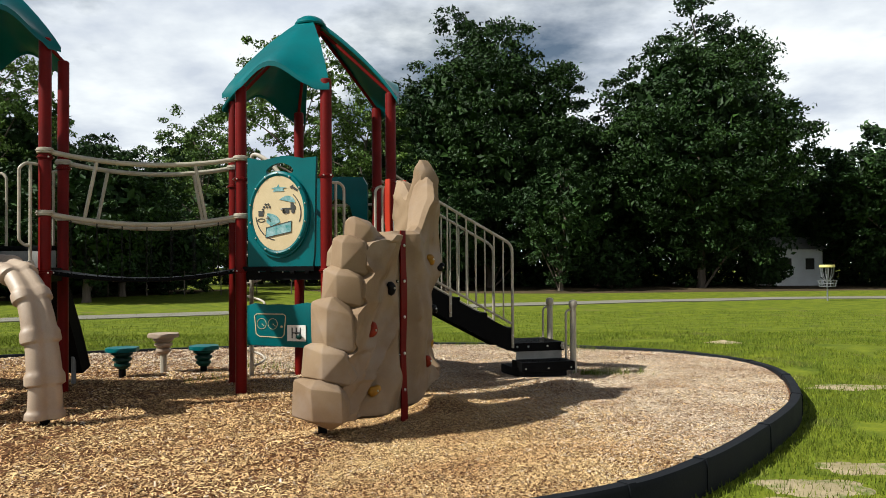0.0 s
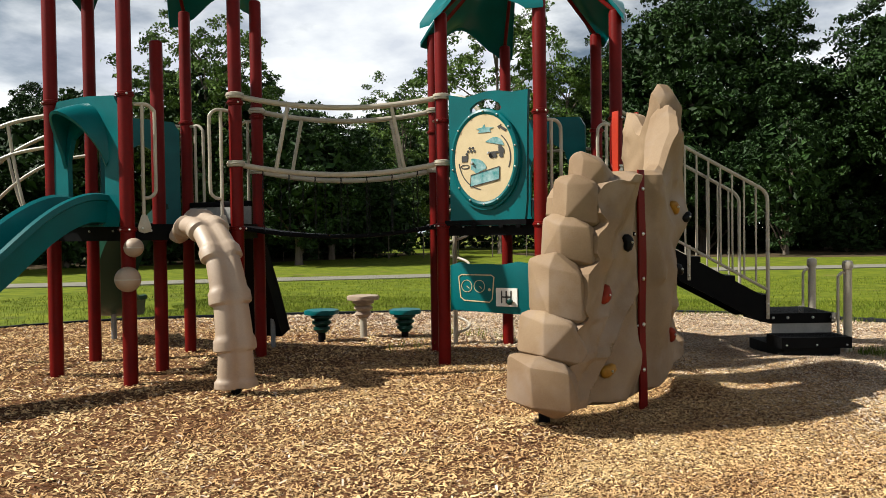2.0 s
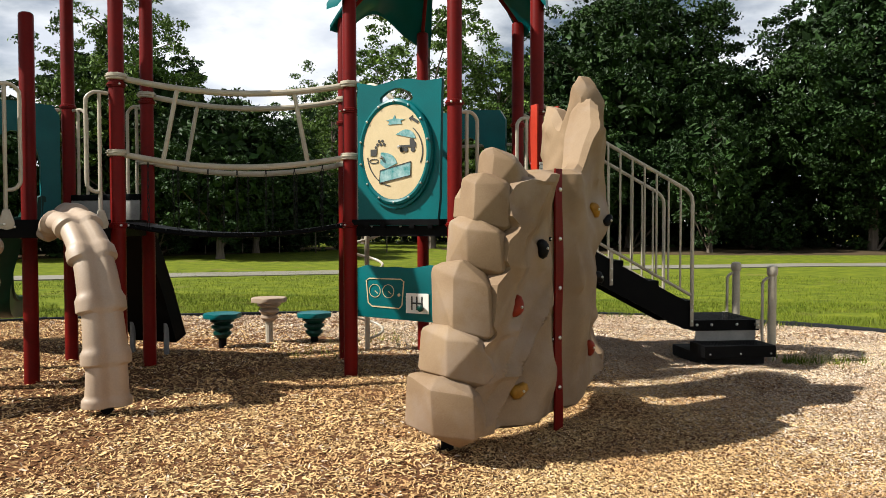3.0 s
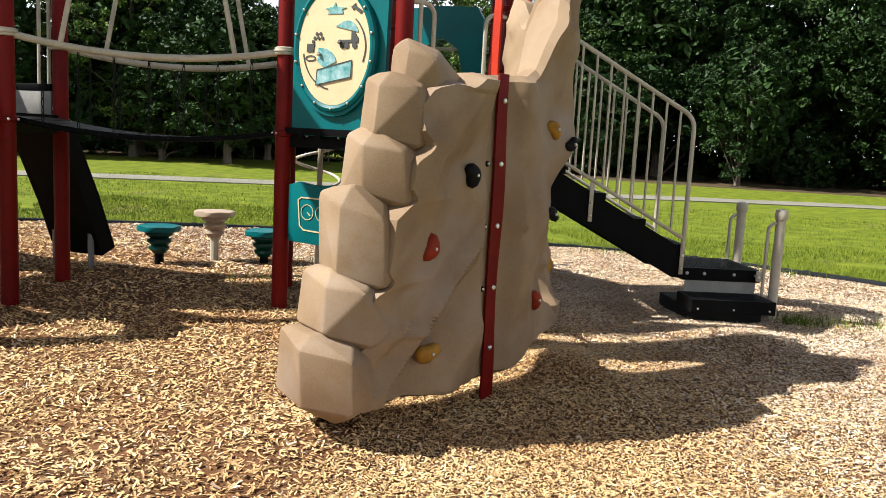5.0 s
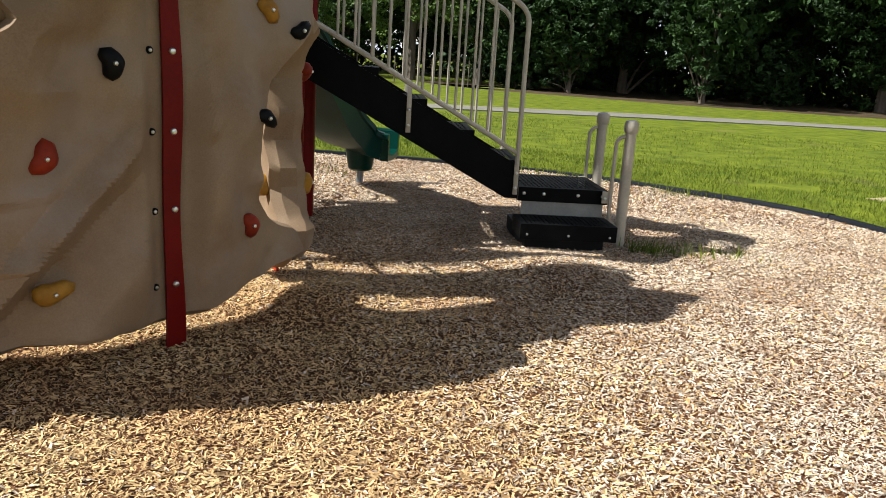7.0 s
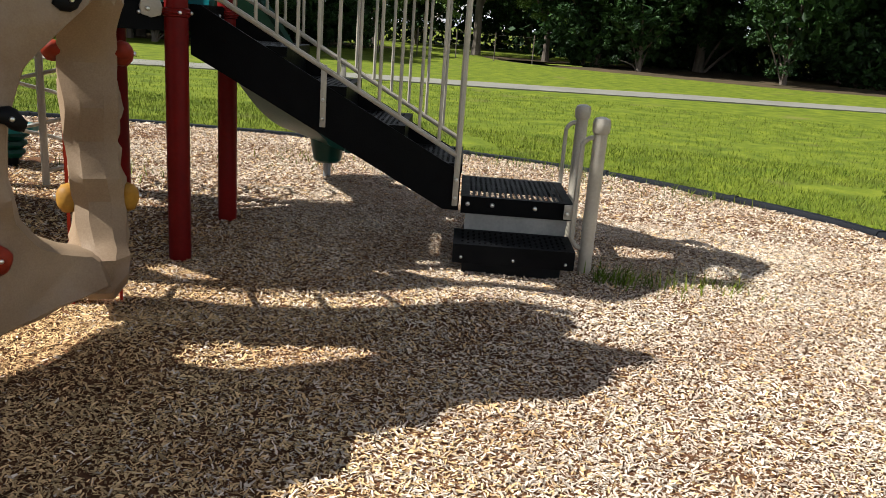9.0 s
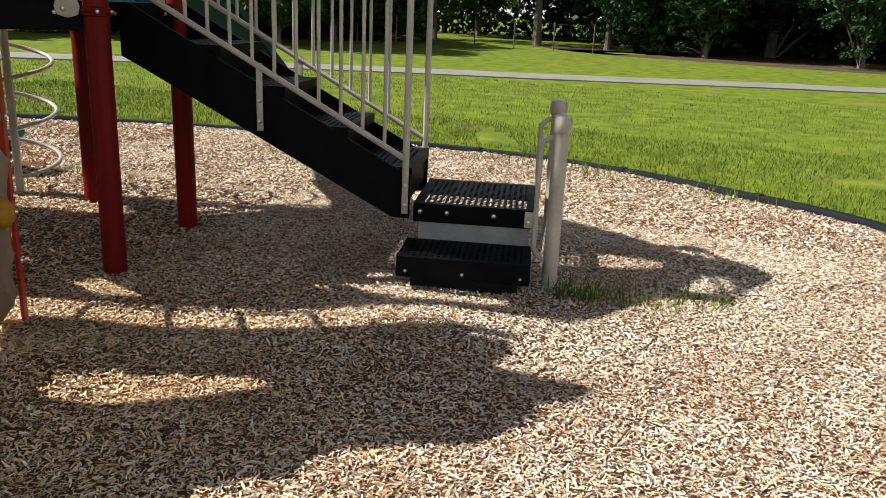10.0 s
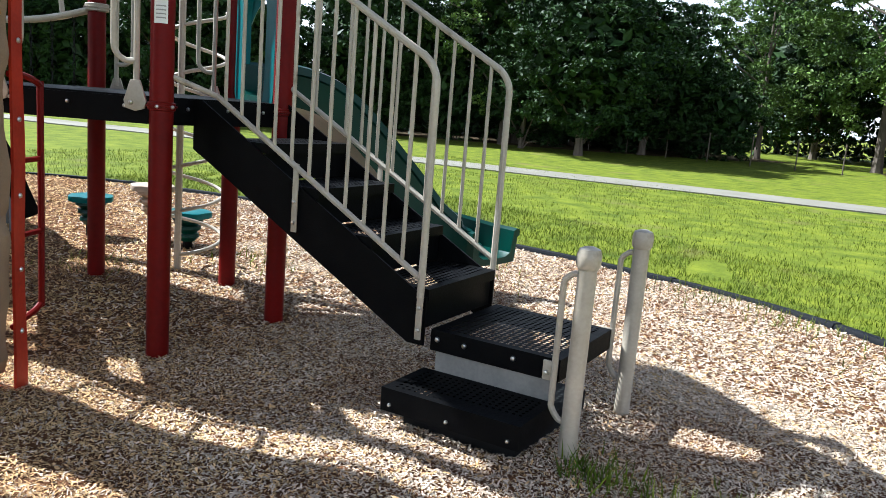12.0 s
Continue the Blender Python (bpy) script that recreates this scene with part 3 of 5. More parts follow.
    for some, n in ((line, 22000), (line2, 22000), (line3, 6000)):
        some = np.array(some, float)
        k = rg.uniform(0, len(some) - 1.001, n)
        i = k.astype(int)
        p = some[i] + (some[i + 1] - some[i]) * (k - i)[:, None] + rg.normal(0, 1.6, (n, 2))
        P.append(np.column_stack([p, np.minimum(np.abs(rg.normal(0, 2.4, n)), 5.5)]))
    P = np.concatenate(P)
    n = len(P)
    nrm = rg.normal(size=(n, 3))
    nrm /= np.linalg.norm(nrm, axis=1)[:, None]
    a = np.cross(nrm, rg.normal(size=(n, 3)))
    a /= np.linalg.norm(a, axis=1)[:, None]
    b, s = np.cross(nrm, a), rg.uniform(0.15, 0.36, n)[:, None]
    V = np.stack([P - a * s, P - b * s * 0.5, P + a * s, P + b * s * 0.5], 1).reshape(-1, 3)
    stuff_mesh("undergrowth", V.tolist(), np.arange(n * 4).reshape(-1, 4).tolist(), LEAF, "dense dark undergrowth below the trees", "undergrowth")
    bm = bmesh.new()
    edge = catmull([(-50, -8, 0), (-44, 6, 0), (-34, 20, 0), (-24, 31, 0), (-17, 38, 0), (-14, 48, 0)], 8)
    sweep(bm, [Vector((p.x - 4, p.y + 3, ground_z(p.x, p.y))) for p in edge], [(4.5, -0.1), (4.2, 0.012), (-14, 0.012), (-14, -0.1)])
    edge = catmull([(-7, 47, 0), (-4, 42.5, 0), (4, 40.3, 0), (14, 41.0, 0), (26, 42, 0), (45, 40.5, 0), (80, 37, 0)], 8)
    sweep(bm, [Vector((p.x, p.y + 3, ground_z(p.x, p.y))) for p in edge], [(3.2, -0.1), (2.6, 0.012), (-18, 0.012), (-18, -0.1)])
    single("forest_floor", bm, LITTER, "brown leaf litter on the shaded woodland floor", "leaf litter", kind="structure")


def build_far_things():
    fence = thing("wire_fence", "wire fence with thin posts behind the trees", "fence")
    pts = [Vector((x, 43.5 + 0.35 * (x + 6), 0)) for x in np.arange(-19, -5, 1.7)]
    for p in pts:
        part("post", tube([(p.x, p.y, -0.1), (p.x, p.y, 1.25)], 0.028, 6), BARK, fence)
    for z in (0.35, 0.8, 1.15):
        part("wire", tube([(p.x, p.y, z) for p in pts], 0.003, 4), BARK, fence)
    shed = thing("white_shed", "white building seen between the trees", "building", pose(21.1, 52.5, 0, 0, 0, 12))
    part("wall", slab(-1.7, 1.7, -1.5, 1.5, -0.2, 2.3), SHED, shed)
    bm = bmesh.new()
    vs = [bm.verts.new(v) for v in ((-1.9, -1.7, 2.27), (1.9, -1.7, 2.27), (1.9, 1.7, 2.27), (-1.9, 1.7, 2.27), (-1.9, 0, 3.1), (1.9, 0, 3.1))]
    for f in ((0, 1, 5, 4), (2, 3, 4, 5), (0, 4, 3), (1, 2, 5), (0, 3, 2, 1)):
        bm.faces.new([vs[i] for i in f])
    part("roof", bm, GREY, shed)
    for x in (-0.8, 0.8):
        part("window", slab(x - 0.3, x + 0.3, -1.53, -1.49, 1.0, 1.7), INK, shed)
    gz = ground_z(14.2, 31.2)
    b = thing("disc_golf_basket", "disc golf basket with yellow band and hanging chains", "disc golf basket", pose(14.2, 31.2, gz))
    part("pole", tube([(0, 0, -0.1), (0, 0, 1.36)], 0.03, 8), GALV, b)
    part("band", lathe([(0.27, 1.27), (0.28, 1.28), (0.28, 1.36), (0.27, 1.37)], 24), BASKET_Y, b)
    for i in range(14):
        a = 2 * math.pi * i / 14
        c, s = math.cos(a), math.sin(a)
        part("chain", tube(catmull([(c * 0.25, s * 0.25, 1.27), (c * 0.2, s * 0.2, 0.95), (c * 0.05, s * 0.05, 0.72)], 4), 0.009, 5), GALV, b)
    bm = bmesh.new()
    for z, r in ((0.55, 0.28), (0.66, 0.32), (0.78, 0.34)):
        tube([(r * math.cos(i * 0.2618), r * math.sin(i * 0.2618), z) for i in range(24)], 0.011, 5, bm, closed=True)
    for i in range(16):
        a = 2 * math.pi * i / 16
        tube([(0.34 * math.cos(a), 0.34 * math.sin(a), 0.78), (0.28 * math.cos(a), 0.28 * math.sin(a), 0.55), (0.03 * math.cos(a), 0.03 * math.sin(a), 0.54)], 0.008, 4, bm)
    part("tray", bm, GALV, b)
    f = thing("yellow_flower", "small yellow wildflower beside the border", "flower", pose(3.27, 8.3, ground_z(3.27, 8.3)))
    part("stem", tube([(0, 0, -0.02), (0.01, 0, 0.17)], 0.004, 5), BLADE, f)
    for i in range(3):
        part("blossom", lathe([(0.004, 0.165), (0.022, 0.175), (0.018, 0.185), (0.004, 0.18)], 8, Matrix.Translation((0.03 * math.cos(2.1 * i), 0.03 * math.sin(2.1 * i), 0.01 * i))), FLOWER, f)


# ---- play towers ----
TB, TA = pose(-1.6, 10.03, 0, 0, 0, 16), pose(-5.12, 8.82, 0, 0, 0, 16)
DECK, SIDE = 1.44, 1.0


def hexagon(m, posts):
    """The six post places in the tower's own axes, by their angle."""
    inv = m.inverted()
    return {a: inv @ Vector((x, y, 0)) for a, (x, y) in posts.items()}


RB = hexagon(TB, {-30: (-0.605, 9.82), 30: (-0.87, 10.745), 90: (-1.94, 10.98), 150: (-2.60, 10.22), 210: (-2.275, 9.37), 270: (-1.25, 9.07)})
RA = hexagon(TA, {-30: (-4.13, 8.61), 30: (-4.41, 9.55), 90: (-5.37, 9.68), 150: (-6.02, 8.90), 210: (-5.74, 8.02), 270: (-4.80, 7.86)})


def vertex(r, a):
    a = (a + 30) % 360 - 30
    return r[a].copy()


def edge_frame(r, e):
    """x to the right as seen from outside, y inwards, on the middle of the side that faces e degrees."""
    p, q = vertex(r, e - 30), vertex(r, e + 30)
    d = (q - p).normalized()
    n = Vector((d.y, -d.x, 0))
    m = Matrix((d, -n, Vector((0, 0, 1)))).transposed().to_4x4()
    m.translation = (p + q) / 2
    return m


def ring(p, z, r=0.072, h=0.05):
    return lathe([(r - 0.012, z - h / 2), (r, z - h / 2 + 0.006), (r, z - 0.006), (r + 0.01, z - 0.004), (r + 0.01, z + 0.004), (r, z + 0.006), (r, z + h / 2 - 0.006), (r - 0.012, z + h / 2)], 18, Matrix.Translation((p.x, p.y, 0)))


def add_post(tower, p, top, rings, r=0.0635, mat=RED):
    bm = lathe([(r, -0.35), (r, top - 0.03), (r * 0.95, top - 0.012), (r * 0.7, top), (r * 0.2, top + 0.006)], 18, Matrix.Translation(p))
    post = part("post", bm, mat, tower)
    for z in rings:
        part("clamp", ring(p, z, r + 0.011), mat, post)
        a = math.atan2(p.y, p.x)
        for s in (-0.5, 0.5):
            d = Vector((math.cos(a + s), math.sin(a + s), 0))
            part("bolt", bolt(facing(p + d * (r + 0.018) + Vector((0, 0, z)), d), 0.011), STEEL, post)
    return post


def add_petal(tower, r, e, eave, apex):
    bm = bmesh.new()
    nu, nv, grid = 18, 12, []
    fr = edge_frame(r, e)
    mid = fr.translation
    reach, turn = mid.length, math.atan2(-fr.col[1][1], -fr.col[1][0])
    m = Matrix.Rotation(turn, 4, "Z")
    half = (vertex(r, e + 30) - vertex(r, e - 30)).length / 2
    for i in range(nv + 1):
        v, row = i / nv, []
        for j in range(nu + 1):
            u = 2 * j / nu - 1
            out = 0.10 + (reach + 0.02) * v
            w = 0.07 + (half + 0.07) * v ** 0.92
            z = apex - (apex - eave) * (0.85 * v + 0.15 * v * v)
            z += 0.24 * v ** 4 * max(0.0, math.cos(math.pi * u * 0.72)) ** 1.6
            z += 0.05 * math.sin(math.pi * v) * (1 - abs(u)) - 0.05 * v ** 6 * (abs(u) > 0.72)
            out -= 0.07 * v ** 2 * u * u - 0.05 * v ** 3 * (1 - u * u)
            row.append(bm.verts.new(m @ Vector((out, u * w, z))))
        grid.append(row)
    for a, b in zip(grid, grid[1:]):
        for j in range(nu):
            bm.faces.new((a[j], a[j + 1], b[j + 1], b[j]))
    bmesh.ops.recalc_face_normals(bm, faces=bm.faces)
    lip = [e2 for e2 in bm.edges if len(e2.link_faces) == 1]
    ex = bmesh.ops.extrude_edge_only(bm, edges=lip)
    for v in ex["geom"]:
        if isinstance(v, bmesh.types.BMVert):
            v.co.z -= 0.055
    bmesh.ops.solidify(bm, geom=bm.faces[:], thickness=0.022)
    petal = part("roof_panel", bm, TEAL, tower, "moulded teal plastic roof panel with an arched lower edge", 50)
    for s in (-30, 30):
        p = vertex(r, e + s)
        hub = m @ Vector((0.13, 0.05 if s > 0 else -0.05, apex - 0.12))
        part("roof_strut", tube([(p.x, p.y, eave - 0.02), p * 0.99 + Vector((0, 0, eave + 0.03)), hub], 0.02, 8), RED, petal)


def build_tower(name, label, m, r, top, petals, rings, extra=()):
    t = thing(name, label, "play structure", m)
    for k in range(6):
        add_post(t, vertex(r, -30 + 60 * k), top, rings)
    for x, y, z in extra:
        add_post(t, Vector((x, y, 0)), z, (1.3,))
    bm = plate([(v.x, v.y) for v in (vertex(r, -30 + 60 * k) * 0.99 for k in range(6))], 0.05, Matrix.Translation((0, 0, DECK - 0.025)) @ Matrix.Rotation(radians(90), 4, "X") @ Matrix.Diagonal((1, 1, 1, 1)))
    deck = part("deck", bm, BLACK, t, "black coated perforated steel deck")
    for k in range(6):
        fr = edge_frame(r, 60 * k)
        w = (vertex(r, 60 * k + 30) - vertex(r, 60 * k - 30)).length / 2 - 0.066
        part("deck_beam", box(bmesh.new(), (2 * w, 0.02, 0.14), fr @ Matrix.Translation((0, 0.012, DECK - 0.08))), BLACK, deck)
        for x in (-0.3, 0.0, 0.3):
            part("bolt", bolt(facing(fr @ Vector((x, -0.001, DECK - 0.06)), fr.to_3x3() @ Vector((0, -1, 0))), 0.011), STEEL, deck)
    apex = top + 0.92
    for e in petals:
        add_petal(t, r, e, top - 0.03, apex)
    part("roof_cap", lathe([(0.185, apex - 0.05), (0.19, apex - 0.03), (0.16, apex + 0.02), (0.10, apex + 0.055), (0.03, apex + 0.07)], 20), TEAL, t, "rounded teal plastic roof cap")
    part("roof_hub", lathe([(0.12, apex - 0.17), (0.13, apex - 0.16), (0.13, apex - 0.05), (0.12, apex - 0.04)], 14), RED, t)
    return t


def grab_loop(name, m, x0, x1, x2, zt=2.36, zb=1.62, foot=True):
    g = thing(name, "tan painted tubular grab rail at a deck opening", "grab rail", m, "deck grab rails")
    s = 1 if x2 > x1 else -1
    part("rail", tube(catmull([(x0, 0, zt), (x1, 0, zt + 0.005), (x2 - s * 0.06, 0, zt), (x2 - s * 0.012, 0, zt - 0.04), (x2, 0, zt - 0.1), (x2, 0, (zt + zb) / 2), (x2, 0, zb + 0.1), (x2 - s * 0.015, 0, zb + 0.035), (x2 - s * 0.06, 0, zb), (x1, 0, zb)], 5), 0.0165, 9), TAN_PIPE, g)
    part("upright", tube([(x1, 0, zt), (x1, 0, DECK + 0.02)], 0.0165, 9), TAN_PIPE, g)
    if foot:
        part("foot_plate", plate([(x1 - 0.025, DECK + 0.08), (x1 - 0.06, DECK - 0.03), (x1 - 0.05, DECK - 0.07), (x1, DECK - 0.085), (x1 + 0.05, DECK - 0.07), (x1 + 0.06, DECK - 0.03), (x1 + 0.025, DECK + 0.08)], 0.02, Matrix.Translation((0, -0.014, 0)), 0.004), TAN_PIPE, g)
        part("bolt", bolt(facing((x1 - 0.02, -0.026, DECK - 0.04), (0, -1, 0)), 0.012), STEEL, g)
    return g


def ray_outline(poly, c, n):
    out = []
    for i in range(n):
        a = 2 * math.pi * (i + 0.5) / n
        d, best = Vector((math.cos(a), math.sin(a))), None
        for p, q in zip(poly, poly[1:] + poly[:1]):
            p, q = Vector(p) - Vector(c), Vector(q) - Vector(c)
            den = d.x * (q.y - p.y) - d.y * (q.x - p.x)
            if abs(den) < 1e-9:
                continue
            t = (p.x * (q.y - p.y) - p.y * (q.x - p.x)) / den
            s = (p.x * d.y - p.y * d.x) / den
            if t > 0 and -1e-6 <= s <= 1 + 1e-6:
                best = max(best or 0, t)
        out.append((c[0] + d.x * best, c[1] + d.y * best))
    return out


def ellipse(cx, cz, rx, rz, n=40, a0=0.0, a1=360.0):
    return [(cx + rx * math.cos(radians(a0 + (a1 - a0) * i / n)), cz + rz * math.sin(radians(a0 + (a1 - a0) * i / n))) for i in range(n if a1 - a0 >= 360 else n + 1)]


def flat(outline, y, mat, parent, name, thick=0.006, label=""):
    return part(name, plate(outline, thick, Matrix.Translation((0, y, 0))), mat, parent, label)


def stroke(pts, w, y, mat, parent, name, closed=False):
    """A thin printed line: a flat bar carried along points of the panel."""
    bm = sweep(bmesh.new(), [Vector((x, y, z)) for x, z in pts], [(-w / 2, -0.002), (w / 2, -0.002), (w / 2, 0.002), (-w / 2, 0.002)], (0, -1, 0), True, closed)
    return part(name, bm, mat, parent)


def build_play_panel(m):
    p = thing("activity_panel", "teal activity panel with a cream oval game board", "play panel", m)
    poly = [(-0.425, 1.385), (0.40, 1.385), (0.42, 2.45), (0.43, 2.685), (0.35, 2.65), (0.26, 2.635), (0.12, 2.665), (0, 2.67), (-0.12, 2.65), (-0.25, 2.63), (-0.35, 2.645), (-0.43, 2.68)]
    hole = [(-0.19, 2.475), (0.13, 2.475), (0.15, 2.50), (0.12, 2.55), (0.03, 2.59), (-0.03, 2.595), (-0.12, 2.57), (-0.19, 2.52)]
    c = (-0.03, 2.53)
    body = part("panel_body", plate(ray_outline(poly, c, 64), 0.045, holes=[ray_outline(hole, c, 64)]), TEAL, p)
    rim = [Vector((x, -0.05, z)) for x, z in ellipse(-0.02, 2.03, 0.345, 0.44, 56)]
    part("oval_backing", plate(ellipse(-0.02, 2.01, 0.375, 0.475, 56), 0.05, Matrix.Translation((0, -0.03, 0)), 0.012), TEAL, body)
    part("rim", sweep(bmesh.new(), rim, circle(0.03, 8), (0, -1, 0), False, True), TEAL, body)
    board = flat(ellipse(-0.02, 2.03, 0.325, 0.415, 56), -0.062, CREAM, p, "game_board", 0.01, "cream board printed with a digger and a truck")
    y = -0.070
    for i in range(14):
        a = 2 * math.pi * (i + 0.5) / 14
        part("bolt", bolt(facing((-0.02 + 0.348 * math.cos(a), -0.078, 2.03 + 0.443 * math.sin(a)), (0, -1, 0)), 0.011), STEEL, body)
    flat([(0.0, 2.18)] + ellipse(0.10, 2.12, 0.10, 0.10, 10, 10, 110), y, CLEAR, board, "drum_window")
    flat([(-0.16, 1.93), (-0.10, 1.885)] + ellipse(-0.14, 1.92, 0.15, 0.11, 8, 5, 95), y, CLEAR, board, "bucket_window")
    flat([(-0.17, 1.76), (0.145, 1.82), (0.15, 1.94), (-0.16, 1.87)], y, CLEAR, board, "view_window")
    stroke([(-0.17, 1.76), (0.145, 1.82), (0.15, 1.94), (-0.16, 1.87)], 0.008, y - 0.004, INK, board, "window_edge", True)
    stroke(ellipse(-0.02, 2.03, 0.275, 0.30, 14, 188, 262), 0.009, y, INK, board, "arc")
    stroke(ellipse(-0.02, 2.03, 0.285, 0.27, 14, -22, 48), 0.009, y, INK, board, "arc")
    for dx, dz in ((-0.19, 2.10), (-0.155, 2.10), (-0.12, 2.10), (-0.172, 2.13), (-0.138, 2.13), (-0.205, 2.075)):
        flat(ellipse(dx, dz, 0.013, 0.013, 10), y, INK, board, "dot")
    for dx in (0.06, 0.10, 0.17):
        flat(ellipse(dx, 2.045, 0.022, 0.022, 12), y, INK, board, "truck_wheel")
    flat([(0.02, 2.065), (0.20, 2.065), (0.20, 2.10), (0.17, 2.14), (0.14, 2.14), (0.14, 2.085), (0.02, 2.085)], y, INK, board, "truck_print")
    flat([(-0.26, 2.0), (-0.20, 2.0), (-0.19, 2.06), (-0.26, 2.06)], y, INK, board, "digger_cab")
    stroke(ellipse(-0.225, 1.955, 0.045, 0.018, 16), 0.008, y, INK, board, "digger_track", True)
    flat([(0.13, 2.315), (0.17, 2.34), (0.165, 2.325), (0.23, 2.285), (0.215, 2.265), (0.155, 2.305), (0.15, 2.29)], y, INK, board, "arrow")
    flat([(-0.08, 2.27), (0.06, 2.27), (0.05, 2.30), (0.09, 2.31), (0.0, 2.32), (-0.01, 2.35), (-0.03, 2.32), (-0.1, 2.31), (-0.06, 2.295)], y, CLEAR, board, "badge")
    part("knob", lathe([(0.012, 0), (0.016, 0.02), (0.008, 0.03)], 10, facing((0.04, y, 2.07), (0, -1, 0))), STEEL, board)
    part("knob", lathe([(0.012, 0), (0.016, 0.02), (0.008, 0.03)], 10, facing((-0.14, y, 1.985), (0, -1, 0))), STEEL, board)
    for x in (-0.33, -0.16, 0.14, 0.32):
        part("mount_tab", box(bmesh.new(), (0.05, 0.02, 0.05), Matrix.Translation((x, -0.03, 1.385)), 0.004), BLACK, body)


def build_driver_panel(m):
    p = thing("driver_panel", "low teal play panel with dashboard dials and gear plate", "play panel", m)
    body = part("panel_body", plate([(-0.44, 0.56), (0.44, 0.54), (0.44, 1.02), (0.30, 1.04), (0.12, 1.005), (-0.05, 1.02), (-0.2, 1.005), (-0.34, 1.03), (-0.44, 1.0)], 0.045, None, 0.006), TEAL, p)
    y = -0.026
    stroke([(-0.34, 0.89), (-0.31, 0.91), (0.02, 0.91), (0.05, 0.89), (0.03, 0.68), (0.0, 0.65), (-0.28, 0.66), (-0.32, 0.69)], 0.010, y, CREAM, body, "dash_outline", True)
    for x in (-0.25, -0.11):
        stroke(ellipse(x, 0.80, 0.058, 0.058, 22), 0.005, y, CREAM, body, "dial_line", True)
        stroke([(x, 0.80), (x + 0.03, 0.775)], 0.006, y, CREAM, body, "needle")
    flat(ellipse(-0.0, 0.77, 0.014, 0.014, 12), y, CREAM, body, "button")
    gear = flat([(0.075, 0.615), (0.30, 0.615), (0.30, 0.79), (0.075, 0.79)], y - 0.002, WHITE, p, "gear_plate", 0.01, "off-white gear plate with black slots")
    for x in (0.135, 0.185, 0.235):
        stroke([(x, 0.645), (x, 0.765)], 0.014, y - 0.008, INK, gear, "slot")
    stroke([(0.135, 0.705), (0.235, 0.705)], 0.014, y - 0.008, INK, gear, "slot")
    part("gear_knob", lathe([(0.012, 0), (0.03, 0.02), (0.028, 0.04), (0.01, 0.05)], 12, facing((0.235, y - 0.008, 0.665), (0, -1, 0))), GREEN, p)


def chute(path, half, deep, thick=0.03):
    """A moulded slide bed with raised, rolled sides, carried down a path."""
    o, i = half, half - thick - 0.02
    sec = [(-o - 0.02, deep), (-o - 0.025, deep - 0.05), (-o, deep - 0.06), (-o + 0.02, -0.05), (0, -0.06), (o - 0.02, -0.05), (o, deep - 0.06), (o + 0.025, deep - 0.05), (o + 0.02, deep), (o - 0.015, deep + 0.012), (i, deep - 0.01),
           (i - 0.03, 0.03), (i - 0.09, 0.0), (0, -0.008), (-i + 0.09, 0.0), (-i + 0.03, 0.03), (-i, deep - 0.01), (-o + 0.015, deep + 0.012)]
    return sweep(bmesh.new(), path, sec)


def hood(parent, w, z0, z1, depth, mat):
    """An arched entry panel with a brow that reaches out over the slide."""
    poly = [(-w, z0), (w, z0), (w, z1 - 0.10), (w * 0.86, z1 - 0.02), (0, z1), (-w * 0.86, z1 - 0.02), (-w, z1 - 0.10)]
    arch = [(-w * 0.56, z0 + 0.02), (w * 0.56, z0 + 0.02), (w * 0.56, z0 + 0.62), (w * 0.42, z0 + 0.82), (0, z0 + 0.92), (-w * 0.42, z0 + 0.82), (-w * 0.56, z0 + 0.62)]
    c = (0, z0 + 0.45)
    body = part("hood_panel", plate(ray_outline(poly, c, 48), 0.05, holes=[ray_outline(arch, c, 48)]), mat, parent)
    rows = []
    bm = bmesh.new()
    for j in range(9):
        v, row = j / 8, []
        for i in range(17):
            a = radians(8 + 164 * i / 16)
            x, z = w * 0.72 * math.cos(a) * (1 - 0.1 * v), z0 + 0.50 + (z1 - z0 - 0.56) * math.sin(a) ** 0.8 * (1 - 0.05 * v * v)
            row.append(bm.verts.new((x, -0.02 - depth * v * math.sin(a) ** 1.5, z - 0.08 * v)))
        rows.append(row)
    for a, b in zip(rows, rows[1:]):
        for i in range(16):
            bm.faces.new((a[i], a[i + 1], b[i + 1], b[i]))
    bmesh.ops.recalc_face_normals(bm, faces=bm.faces)
    bmesh.ops.solidify(bm, geom=bm.faces[:], thickness=0.03)
    part("hood_brow", bm, mat, body, "", 50)
    return body


def build_slide(name, label, m, path, mat, foot, hooded=True, half=0.26, deep=0.2):
    s = thing(name, label, "slide", m)
    part("chute", chute(catmull(path, 6), half, deep), mat, s, "", 40)
    if hooded:
        hood(s, 0.42, DECK - 0.02, 2.62, 0.34, TEAL)
    x, y, z = foot
    part("support_post", tube([(x, y, -0.2), (x, y, z)], 0.035, 10), GALV, s)
    return s


